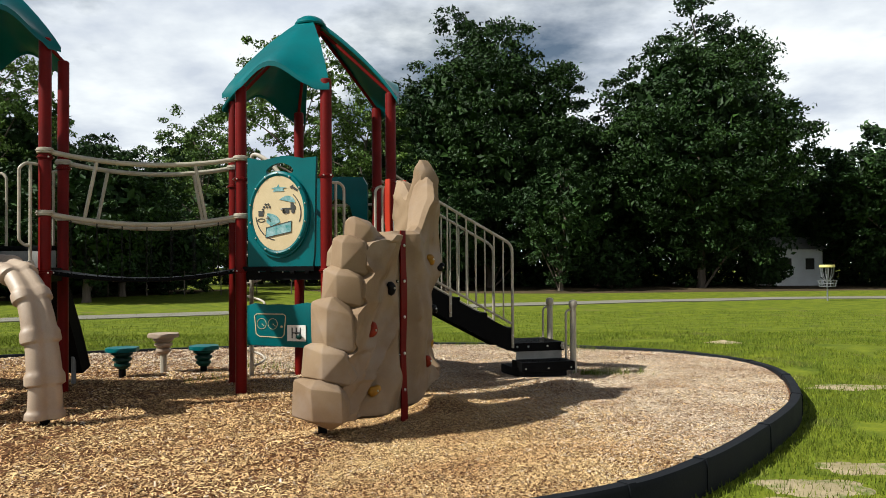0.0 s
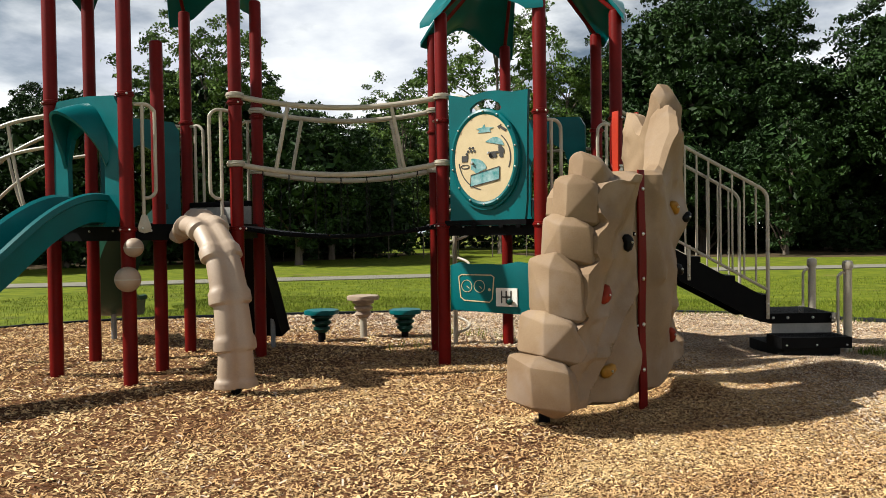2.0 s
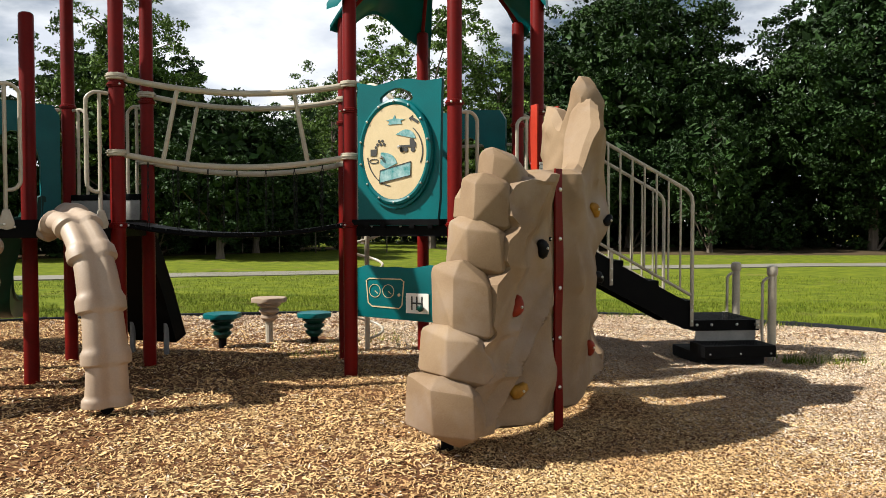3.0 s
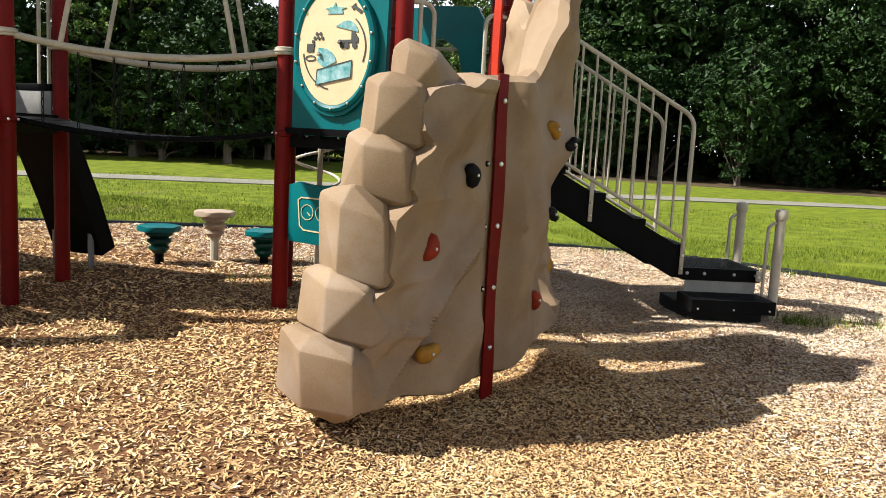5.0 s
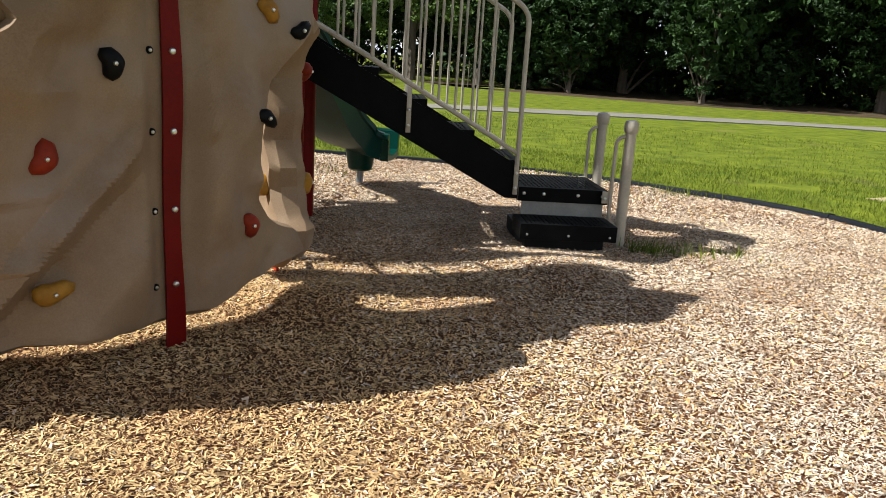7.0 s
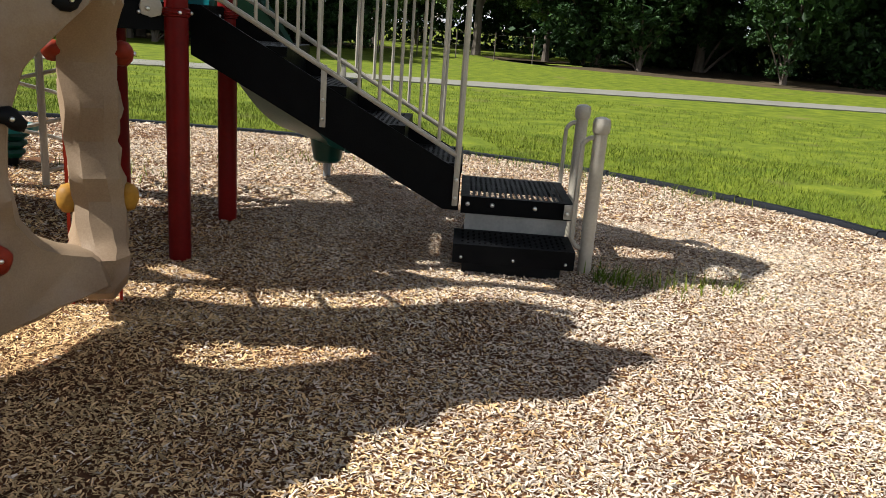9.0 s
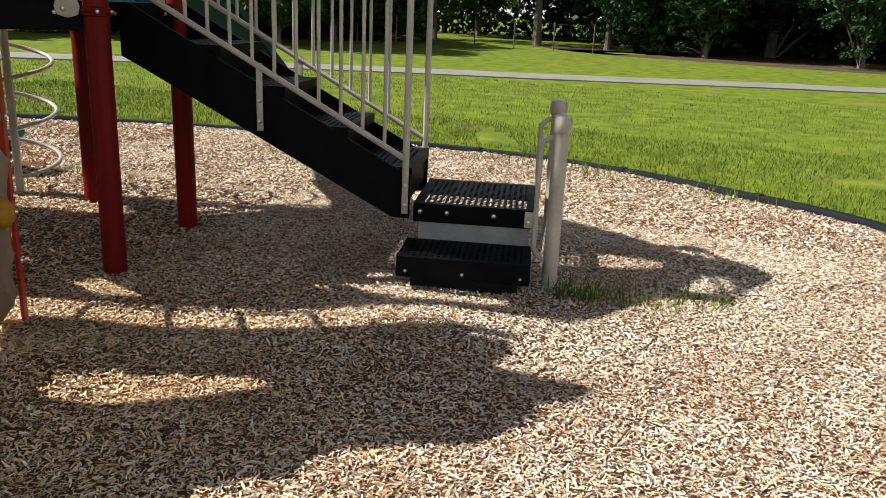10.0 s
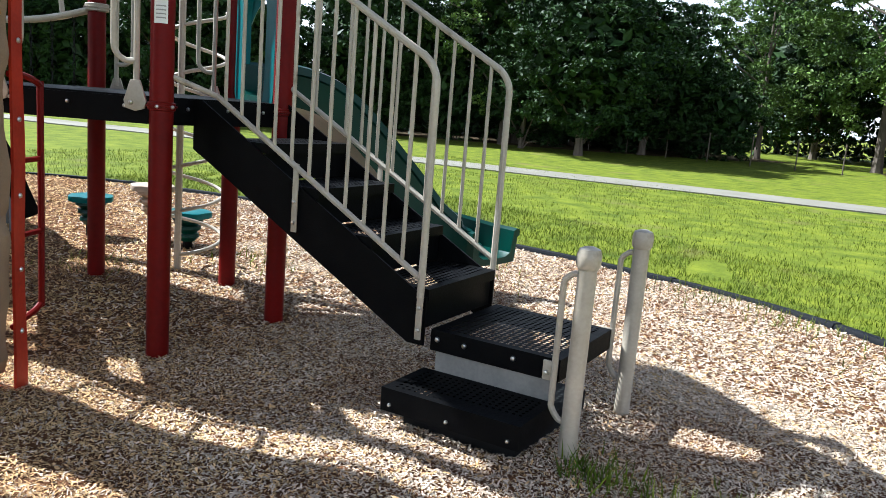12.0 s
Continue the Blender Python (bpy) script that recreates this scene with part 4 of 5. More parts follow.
def build_towers():
    build_tower("play_tower", "hexagonal play tower with red posts and teal roof", TB, RB, 3.5, (0, 120, 240), (2.43, 1.39))
    build_tower("tall_play_tower", "taller hexagonal play tower with red posts and teal roof", TA, RA, 3.86, (60, 180, 300), (2.6, 1.39), ((0.08, -0.29, 3.25),))
    e = lambda m, r, a: m @ edge_frame(r, a)
    build_play_panel(e(TB, RB, 240) @ Matrix.Translation((0.0, -0.01, 0)))
    build_driver_panel(e(TB, RB, 240) @ Matrix.Translation((0.0, -0.01, 0)))
    # opening to the rock wall
    grab_loop("grab_rail", e(TB, RB, 300), -0.44, -0.36, -0.24)
    grab_loop("grab_rail", e(TB, RB, 300), 0.44, 0.36, 0.24)
    grab_loop("grab_rail", e(TB, RB, 120), -0.44, -0.36, -0.24, 2.5)
    grab_loop("grab_rail", e(TB, RB, 120), 0.44, 0.36, 0.24, 2.5)
    bar = thing("guard_bar", "tan tubular guard bar across a slide opening", "guard rail", e(TB, RB, 60))
    part("bar", tube([(-0.47, -0.03, 2.24), (0.47, -0.03, 2.24)], 0.017, 9), TAN_PIPE, bar)
    # the other tower's openings
    for x in (-1, 1):
        grab_loop("grab_rail", e(TA, RA, 300), 0.43 * x, 0.36 * x, 0.25 * x, 2.52, 1.68)
        grab_loop("grab_rail", e(TA, RA, 60), 0.43 * x, 0.36 * x, 0.25 * x, 2.56, 1.62, False)
        grab_loop("grab_rail", e(TA, RA, 120), 0.43 * x, 0.34 * x, 0.26 * x, 2.56, 1.62, False)
    kick = thing("kick_plate", "grey kick plate along the deck edge", "kick plate", e(TA, RA, 60))
    part("plate", slab(-0.42, 0.42, 0.03, 0.045, 1.442, 1.64, 0.004), GREY, kick)
    part("cap_strip", slab(-0.42, 0.42, 0.02, 0.05, 1.642, 1.70, 0.004), BLACK, kick)
    # slides
    slide = build_slide("green_slide", "dark green plastic slide leaving the play tower", e(TB, RB, 60),
                        [(0, 0.02, 1.48), (0, -0.25, 1.46), (0.03, -0.55, 1.32), (0.06, -1.00, 0.92), (0.06, -1.36, 0.58), (0.0, -1.66, 0.41), (-0.18, -1.86, 0.34), (-0.34, -1.92, 0.33)], GREEN, (-0.02, -1.80, 0.34), True, 0.28, 0.22)
    part("post_socket", lathe([(0.10, 0.14), (0.125, 0.16), (0.14, 0.24), (0.17, 0.40)], 18, Matrix.Translation((-0.02, -1.80, 0))), GREEN, slide)
    build_slide("wave_slide", "teal plastic slide with an arched entry hood", e(TA, RA, 240), [(0, 0.02, 1.50), (0, -0.22, 1.50), (-0.02, -0.55, 1.34), (-0.05, -1.0, 0.98), (-0.08, -1.5, 0.62), (-0.1, -2.0, 0.38), (-0.1, -2.5, 0.32)], TEAL, (-0.1, -2.1, 0.3))
    build_slide("curved_slide", "green plastic curved slide behind the tower", e(TA, RA, 120), [(0, 0.02, 1.48), (0, -0.25, 1.46), (0.05, -0.6, 1.25), (0.08, -1.05, 0.82), (0.02, -1.45, 0.50), (-0.1, -1.8, 0.36), (-0.3, -2.1, 0.34)], GREEN, (-0.05, -1.7, 0.36))
    # dark ramp
    r = thing("ramp_climber", "black ramp climber leaning on the tower deck", "climber", e(TA, RA, 60))
    part("ramp_bed", sweep(bmesh.new(), [(0, -0.02, 1.40), (0, -0.22, 1.25), (0, -0.50, 0.65), (0, -0.70, 0.14)], [(-0.30, -0.04), (0.30, -0.04), (0.30, 0.14), (0.27, 0.14), (0.27, 0.0), (-0.27, 0.0), (-0.27, 0.14), (-0.30, 0.14)]), BLACK, r)
    for x in (-0.22, 0.22):
        part("leg", tube([(x, -0.60, -0.1), (x, -0.60, 0.34)], 0.03, 8), GALV, r)
    part("top_plate", slab(-0.30, 0.30, -0.20, -0.02, 1.435, 1.45, 0.004), GREY, r)
    # tan arch of stacked steps
    a = thing("arch_climber", "tan moulded plastic arch climber with stepped rungs", "climber", e(TA, RA, 300))
    path = catmull([(0, 0.0, 1.41), (0.02, -0.30, 1.44), (0.05, -0.62, 1.36), (0.08, -0.88, 1.12), (0.10, -1.02, 0.74), (0.11, -1.08, 0.36), (0.11, -1.08, 0.06)], 18)

    def step_section(t):
        f = (t * 6.0) % 1.0
        b = 0.93 + 0.10 * f + 0.13 * smooth01((f - 0.62) / 0.10) * (1 - smooth01((f - 0.93) / 0.07))
        k = 0.75 + 0.25 * smooth01(t * 5)
        wide = 1.22 - 0.22 * smooth01(t * 3.5)
        return [(x * b * wide, y * b * k * (1 - 0.42 * math.exp(-(x / 0.045) ** 2))) for x, y in circle(0.158, 30, 0.105)]
    part("arch_body", sweep(bmesh.new(), path, step_section, (0, -1, 0.2)), ROPE_TAN, a, "", 38)
    part("foot", tube([(0.11, -1.08, -0.1), (0.11, -1.08, 0.08)], 0.045, 10), BLACK, a)
    b = thing("post_balls", "two pale tan plastic balls fixed to a red post", "play balls", TA @ Matrix.Translation(vertex(RA, 270)))
    for z, r2, dx in ((1.23, 0.085, 0.10), (0.95, 0.112, 0.05)):
        prof = [(max(r2 * math.sin(math.pi * i / 14), 0.003), z - r2 * math.cos(math.pi * i / 14)) for i in range(15)]
        ball = part("ball", lathe(prof, 20, Matrix.Translation((dx, -0.063 - r2 * 0.8, 0))), ROPE_TAN, b, "", 60)
        part("seam", lathe([(r2 * 1.0, z - 0.006), (r2 * 1.015, z), (r2 * 1.0, z + 0.006)], 20, Matrix.Translation((dx, -0.063 - r2 * 0.8, 0))), TAN_PIPE, ball)
    # arched rails at the far side
    g = thing("arched_rails", "curved tan rails of a climber beside the tower", "climber", e(TA, RA, 180))
    for x in (-0.43, 0.43):
        up = catmull([(x, 0.02, 2.5), (x, -0.45, 2.40), (x, -0.95, 2.12), (x, -1.40, 1.62), (x, -1.65, 1.0), (x, -1.72, 0.0)], 6)
        low = catmull([(x, 0.02, 2.2), (x, -0.45, 2.10), (x, -0.90, 1.80), (x, -1.25, 1.35), (x, -1.45, 0.8), (x, -1.5, 0.0)], 6)
        part("upper_rail", tube(up, 0.02, 9), TAN_PIPE, g)
        part("lower_rail", tube(low, 0.018, 9), TAN_PIPE, g)
        part("brace", tube(catmull([(x, -0.42, 2.40), (x, -0.36, 2.0), (x, -0.28, 1.62), (x, -0.2, 1.55), (x, -0.02, 1.55)], 5), 0.016, 8), TAN_PIPE, g)
        part("brace", tube(catmull([(x, -0.85, 2.18), (x, -0.75, 1.75), (x, -0.62, 1.45), (x, -0.72, 1.38), (x, -1.1, 1.4)], 5), 0.016, 8), TAN_PIPE, g)
    for z, y in ((0.35, -1.71), (0.7, -1.69), (1.05, -1.64), (1.4, -1.52)):
        part("rung", tube([(-0.43, y, z), (0.43, y, z)], 0.016, 8), TAN_PIPE, g)


def build_bridge():
    b = thing("chain_bridge", "sagging bridge with tan rails, chains and black treads", "bridge")
    sides = ((TA @ vertex(RA, -30), TB @ vertex(RB, 210)), (TA @ vertex(RA, 30), TB @ vertex(RB, 150)))
    lows = []
    for p, q in sides:
        def bow(z, sag, n=16):
            return [p.lerp(q, i / n) + Vector((0, 0, z - sag * 4 * (i / n) * (1 - i / n))) for i in range(n + 1)]
        for z, nm in ((2.67, "upper_rail"), (2.015, "lower_rail")):
            rail = part(nm, tube(bow(z, 0.11), 0.027, 10), TAN_PIPE, b)
            for c in (p, q):
                part("rail_clamp", ring(c, z, 0.085, 0.06), TAN_PIPE, rail)
        up, low = bow(2.67, 0.11), bow(2.015, 0.11)
        lows.append(low)
        for i, j in ((4, 3), (12, 13)):
            part("baluster", tube([up[i], low[j]], 0.02, 8), TAN_PIPE, b)
    deck = [[p.lerp(q, i / 16) + Vector((0, 0, DECK - 0.02 - 0.10 * 4 * (i / 16) * (1 - i / 16))) for i in range(17)] for p, q in sides]
    for i in range(16):
        a0, a1 = deck[0][i].lerp(deck[1][i], 0.08), deck[1][i].lerp(deck[0][i], 0.08)
        b0, b1 = deck[0][i + 1].lerp(deck[1][i + 1], 0.08), deck[1][i + 1].lerp(deck[0][i + 1], 0.08)
        bm = bmesh.new()
        for dz in (0, -0.025):
            for v in (a0.lerp(b0, 0.06), a0.lerp(b0, 0.94), a1.lerp(b1, 0.94), a1.lerp(b1, 0.06)):
                bm.verts.new(v + Vector((0, 0, dz)))
        bm.verts.ensure_lookup_table()
        vs = bm.verts
        for f in ((0, 1, 2, 3), (7, 6, 5, 4), (0, 4, 5, 1), (1, 5, 6, 2), (2, 6, 7, 3), (3, 7, 4, 0)):
            bm.faces.new([vs[k] for k in f])
        part("tread", bm, BLACK, b)
    for s in (0, 1):
        part("cable", tube([v + Vector((0, 0, -0.03)) for v in deck[s]], 0.012, 6), BLACK, b)
        for i in (2, 4, 6, 8, 10, 12, 14):
            bm = bmesh.new()
            top, bot = lows[s][i], deck[s][i]
            n = 10
            for k in range(n):
                c, h = top.lerp(bot, (k + 0.5) / n), (top - bot).length / n * 0.62
                ax = Vector((1, 0, 0)) if k % 2 else Vector((0, 1, 0))
                pts = [c + ax * 0.010 * math.cos(t) + Vector((0, 0, h * math.sin(t))) for t in np.linspace(0, 2 * math.pi, 9)[:-1]]
                tube(pts, 0.0035, 4, bm, (0.3, 0.4, 0.2), True)
            part("chain", bm, BLACK_MATT, b)


def perforated(bm, x0, x1, y0, y1, z, step=0.034, hole=0.011, margin=0.03, drop=0.0):
    """A steel sheet with rows of real round holes."""
    nx, ny = int((x1 - x0 - 2 * margin) / step), int((y1 - y0 - 2 * margin) / step)
    ox, oy = (x0 + x1 - nx * step) / 2, (y0 + y1 - ny * step) / 2
    cache = {}

    def vert(x, y):
        key = (round(x, 5), round(y, 5))
        if key not in cache:
            cache[key] = bm.verts.new((x, y, z))
        return cache[key]
    for i in range(nx):
        for j in range(ny):
            cx, cy, h = ox + (i + 0.5) * step, oy + (j + 0.5) * step, step / 2
            rim = [vert(cx + sx * h, cy + sy * h) for sx, sy in ((1, 0), (1, 1), (0, 1), (-1, 1), (-1, 0), (-1, -1), (0, -1), (1, -1))]
            inn = [bm.verts.new((cx + hole * math.cos(k * math.pi / 4), cy + hole * math.sin(k * math.pi / 4), z)) for k in range(8)]
            for k in range(8):
                bm.faces.new((rim[k], rim[(k + 1) % 8], inn[(k + 1) % 8], inn[k]))
    ax, bx, ay, by = ox, ox + nx * step, oy, oy + ny * step

    def outer(v):
        return min(abs(v.co.x - ax), abs(v.co.x - bx), abs(v.co.y - ay), abs(v.co.y - by)) < 1e-4
    rims = [e for e in bm.edges if len(e.link_faces) == 1 and outer(e.verts[0]) and outer(e.verts[1])]
    got = [g for g in bmesh.ops.extrude_edge_only(bm, edges=rims)["geom"]]
    for v in got:
        if isinstance(v, bmesh.types.BMVert):
            x, y = v.co.x, v.co.y
            v.co.x = x0 if abs(x - ax) < 1e-4 else x1 if abs(x - bx) < 1e-4 else x
            v.co.y = y0 if abs(y - ay) < 1e-4 else y1 if abs(y - by) < 1e-4 else y
    if drop:
        down = bmesh.ops.extrude_edge_only(bm, edges=[e for e in got if isinstance(e, bmesh.types.BMEdge) and len(e.link_faces) == 1])["geom"]
        for v in down:
            if isinstance(v, bmesh.types.BMVert):
                v.co.z -= drop
    return bm


def build_stairs():
    s = thing("stairway", "black steel stairs with tan tubular handrails", "stairs", TB)
    y0, y1 = -0.245, 0.475
    for y in (y0, y1):
        m = Matrix.Translation((0, y, 0))
        part("stringer", plate([(0.90, DECK), (0.90, 1.16), (1.02, 1.10), (2.42, 0.36), (2.515, 0.36), (2.515, 0.60), (2.40, 0.655), (1.02, 1.405), (0.96, DECK)], 0.012, m), BLACK, s)
    for k in range(4):
        z, x = 0.64 + 0.2 * k, 2.36 - 0.355 * k
        part("tread", perforated(bmesh.new(), x - 0.19, x + 0.16, y0 + 0.008, y1 - 0.008, z, drop=0.055), BLACK, s)
        part("riser", slab(x + 0.126, x + 0.136, y0 + 0.008, y1 - 0.008, z - 0.20, z - 0.057), BLACK, s)
    for y, nm in ((y0 - 0.022, "near"), (y1 + 0.022, "far")):
        top_y = -0.44 if nm == "near" else 0.50
        low = [Vector((0.94, top_y, 1.55)), Vector((1.10, y, 1.465)), Vector((2.49, y, 0.69))]
        part("lower_rail", tube(low, 0.016, 8), TAN_PIPE, s)
        up = catmull([(0.94, top_y, 2.55), (1.10, y, 2.47), (2.30, y, 1.80), (2.40, y, 1.745), (2.455, y, 1.70), (2.487, y, 1.63), (2.49, y, 1.5)], 5)
        hand = part("handrail", tube(up + [Vector((2.49, y, 1.0)), Vector((2.49, y, 0.60))], 0.0185, 9), TAN_PIPE, s)
        for x, z0, z1 in ((2.49, 0.39, 1.12), (1.68, 0.80, 1.16)):
            strap = part("strap", box(bmesh.new(), (0.034, 0.010, z1 - z0), Matrix.Translation((x, y, (z0 + z1) / 2)), 0.002), TAN_PIPE, s)
            for z in (z0 + 0.05, z0 + 0.16):
                part("bolt", bolt(facing((x, y - 0.006 if nm == "near" else y + 0.006, z), (0, -1 if nm == "near" else 1, 0)), 0.011), STEEL, strap)
        for i in range(11):
            x = 1.16 + 0.121 * i
            zl, zu = 1.465 - (x - 1.10) * 0.5576, 2.47 - (x - 1.10) * 0.5576
            part("baluster", tube([(x, y, zl), (x, y, zu - 0.005)], 0.0105, 7), TAN_PIPE, s)


def build_transfer():
    t = thing("transfer_platform", "black steel transfer platform with a lower step", "platform", TB)
    bm = perforated(bmesh.new(), 2.53, 3.21, -0.205, 0.50, DECK - 1.0, 0.033, 0.0105, drop=0.105)
    top = part("platform_deck", bm, BLACK, t, "perforated black coated steel deck")
    for x in (2.57, 2.72, 2.98, 3.17):
        part("bolt", bolt(facing((x, -0.206, 0.395), (0, -1, 0)), 0.014, 0.014), STEEL, top)
    part("riser", slab(2.56, 3.18, -0.195, -0.185, 0.20, 0.36), GREY, t, "plain grey riser plate")
    bm = perforated(bmesh.new(), 2.50, 3.20, -0.565, -0.20, 0.235, 0.033, 0.008, drop=0.11)
    step = part("lower_step", bm, BLACK, t)
    for x in (2.55, 2.85, 3.15):
        part("bolt", bolt(facing((x, -0.566, 0.16), (0, -1, 0)), 0.009), STEEL, step)
    part("under_step", slab(2.56, 3.14, -0.45, 0.40, -0.15, 0.115), BLACK_MATT, t)
    for y, nm in ((-0.27, 0), (0.51, 1)):
        h = thing("transfer_post", "tan post with rounded cap and side handle loop", "handrail post", TB @ Matrix.Translation((3.31, y, 0)), "transfer posts")
        part("post", tube([(0, 0, -0.2), (0, 0, 0.90)], 0.041, 16), TAN_PIPE, h)
        part("cap", lathe([(0.044, 0.885), (0.052, 0.90), (0.054, 0.945), (0.046, 0.972), (0.02, 0.983)], 18), TAN_PIPE, h)
        part("handle_loop", tube(catmull([(-0.03, 0, 0.855), (-0.06, 0, 0.855), (-0.095, 0, 0.82), (-0.10, 0, 0.76), (-0.10, 0, 0.3), (-0.095, 0, 0.24), (-0.06, 0, 0.195), (-0.03, 0, 0.19)], 5), 0.0145, 8), TAN_PIPE, h)
        part("fixing_plate", box(bmesh.new(), (0.07, 0.012, 0.09), Matrix.Translation((-0.125, 0.012 if nm == 0 else -0.012, 0.40)), 0.004), TAN_PIPE, h)
        part("bolt", bolt(facing((-0.14, 0.004 if nm == 0 else -0.02, 0.39), (0, -1, 0)), 0.013), STEEL, h)


def build_small_play():
    c = thing("spiral_climber", "tan spiral climbing pole beside the tower", "climber", pose(-2.55, 10.86, 0))
    part("pole", tube(catmull([(0, 0, -0.2), (0, 0, 1.0), (0, 0, 2.3), (0, 0, 2.80), (0.05, -0.02, 2.92), (0.25, -0.10, 2.82), (0.45, -0.2, 2.62)], 5), 0.028, 10), TAN_PIPE, c)
    cx, cy, r = -0.11, 0.20, 0.228
    a0 = math.atan2(-cy, -cx)
    part("helix", tube([(cx + r * math.cos(a0 + t), cy + r * math.sin(a0 + t), 0.12 + t / (2 * math.pi) * 0.37) for t in np.arange(0, 2 * math.pi * 5.4, 0.3)], 0.0155, 8), TAN_PIPE, c)
    for x, y, z, mat, lab in ((-3.86, 11.22, 0.535, ROPE_TAN, "tan mushroom stepping stool with a ribbed stem"), (-4.24, 10.78, 0.39, GREEN, "green mushroom stepping stool with a ribbed stem"), (-3.345, 11.34, 0.355, GREEN, "green mushroom stepping stool with a ribbed stem")):
        s = thing("stepping_stool", lab, "stool", pose(x, y, 0, 0, 0, 20 * x), "stepping stools")
        bm = bmesh.new()
        rim = [((0.205 + 0.012 * math.cos(6 * a)) * math.cos(a), (0.205 + 0.012 * math.cos(6 * a)) * math.sin(a)) for a in np.arange(0, 2 * math.pi, math.pi / 18)]
        plate(rim, 0.055, Matrix.Translation((0, 0, z - 0.028)) @ Matrix.Rotation(radians(90), 4, "X"), 0.012, bm)
        part("seat", bm, TEAL if mat is GREEN else mat, s)
        prof = []
        for i in range(3):
            zz = z - 0.06 - 0.075 * i
            prof += [(0.135 - 0.018 * i, zz), (0.14 - 0.018 * i, zz - 0.03), (0.095 - 0.012 * i, zz - 0.06), (0.09 - 0.012 * i, zz - 0.072)]
        part("stem", lathe(prof[::-1], 16), mat, s)
        part("leg", tube([(0, 0, -0.1), (0, 0, z - 0.2)], 0.045, 10), TAN_PIPE if mat is ROPE_TAN else BLACK, s)
    st = thing("warning_sticker", "white printed warning sticker on a red post", "sticker", TB @ Matrix.Translation(vertex(RB, -30)))
    bm = bmesh.new()
    a0, n, rr = radians(-50), 6, 0.0655
    rows = [[bm.verts.new((rr * math.cos(a0 - 0.55 + 1.1 * i / n), rr * math.sin(a0 - 0.55 + 1.1 * i / n), z)) for i in range(n + 1)] for z in (1.82, 1.97)]
    for i in range(n):
        bm.faces.new((rows[0][i], rows[0][i + 1], rows[1][i + 1], rows[1][i]))
    part("label_sheet", bm, WHITE, st)
    for z in (1.845, 1.865, 1.885, 1.905, 1.94):
        bm = bmesh.new()
        rows = [[bm.verts.new((0.0664 * math.cos(a0 - 0.4 + 0.8 * i / n), 0.0664 * math.sin(a0 - 0.4 + 0.8 * i / n), z + dz)) for i in range(n + 1)] for dz in (0, 0.006 if z < 1.93 else 0.016)]
        for i in range(n):
            bm.faces.new((rows[0][i], rows[0][i + 1], rows[1][i + 1], rows[1][i]))
        part("print_bar", bm, GREY, st)


# ---- rock wall ----
def lookup(table, x):
    xs, ys = zip(*table)
    return float(np.interp(x, xs, ys))


ROCK_M = Matrix.Translation((-0.33, 7.75, 0)) @ Matrix.Rotation(math.atan2(0.838, 0.545), 4, "Z")      # x along the wall, -y to its front


def crag(seed, size, tilt, cone):
    """A relief of flat, tilted faces that meet in creases, as of broken stone."""
    rng = np.random.default_rng(seed)
    gx, gz = np.meshgrid(np.arange(-1.6, 1.4, size), np.arange(-0.2, 2.9, size))
    cx, cz = gx.ravel() + rng.uniform(-.42, .42, gx.size) * size, gz.ravel() + rng.uniform(-.42, .42, gx.size) * size
    tx, tz = (np.clip(rng.normal(0, tilt, gx.size), -0.7 * cone, 0.7 * cone) for _ in (0, 1))
    h = rng.uniform(-0.5, 0.5, gx.size) * size * tilt

    def at(s, z):
        dx, dz = s - cx, z - cz
        f = h + tx * dx + tz * dz - cone * np.maximum(np.abs(dx) + 0.4 * np.abs(dz), np.abs(dz) + 0.4 * np.abs(dx))
        m = f.max()
        return float(m + np.log(np.exp((f - m) * 160).sum()) / 160 + cone * size * 0.35)
    return at


def boulder(bm, x0, x1, z0, z1, fore, rear, seed):
    """A chunky broken block of stone with flat faces and rounded edges."""
    rng = random.Random(seed)
    w, h = x1 - x0, z1 - z0
    j = lambda q: rng.uniform(-q, q)
    pts = [(x0 + .34 * w, -fore, z0 + .10 * h), (x0 + .30 * w, -fore * .96, z1 - .27 * h), (x0, -fore * .25, z0 + .20 * h), (x0 + .015, -fore * .2, z1 - .20 * h),
           (x0 + .10 * w, rear * .75, z0 + .2 * h), (x0 + .12 * w, rear * .7, z1 - .12 * h), (x1 + .06, -.03, z0 + .20 * h), (x1 + .02, -.03, z1 - .42 * h),
           (x0 + .16 * w, -fore * .1, z1 - .01), (x0 + .62 * w, -fore * .1, z1 - .03), (x0 + .25 * w, rear * .6, z1 - .04 * h), (x0 + .30 * w, -fore * .45, z0), (x0 + .80 * w, -fore * .15, z0 + .04),
           (x0 + .35 * w, rear * .5, z0 + .02), (x1, rear, z0 + .2 * h), (x1, rear, z1 - .2 * h), (x0 + .35 * w, rear, z0 + .5 * h), (x0 + .55 * w, -fore * .88, z0 + .18 * h)]
    own = bmesh.new()
    for x, y, z in pts:
        own.verts.new((x + j(.02), y + j(.015), z + j(.015)))
    bmesh.ops.convex_hull(own, input=own.verts)
    bmesh.ops.delete(own, geom=[v for v in own.verts if not v.link_faces], context="VERTS")
    bmesh.ops.dissolve_limit(own, angle_limit=radians(9), verts=own.verts, edges=own.edges)
    bmesh.ops.bevel(own, geom=own.edges[:], offset=0.011, segments=2, affect="EDGES", profile=0.5)
    me = bpy.data.meshes.new("block")
    own.to_mesh(me)
    own.free()
    bm.from_mesh(me)
    bpy.data.meshes.remove(me)


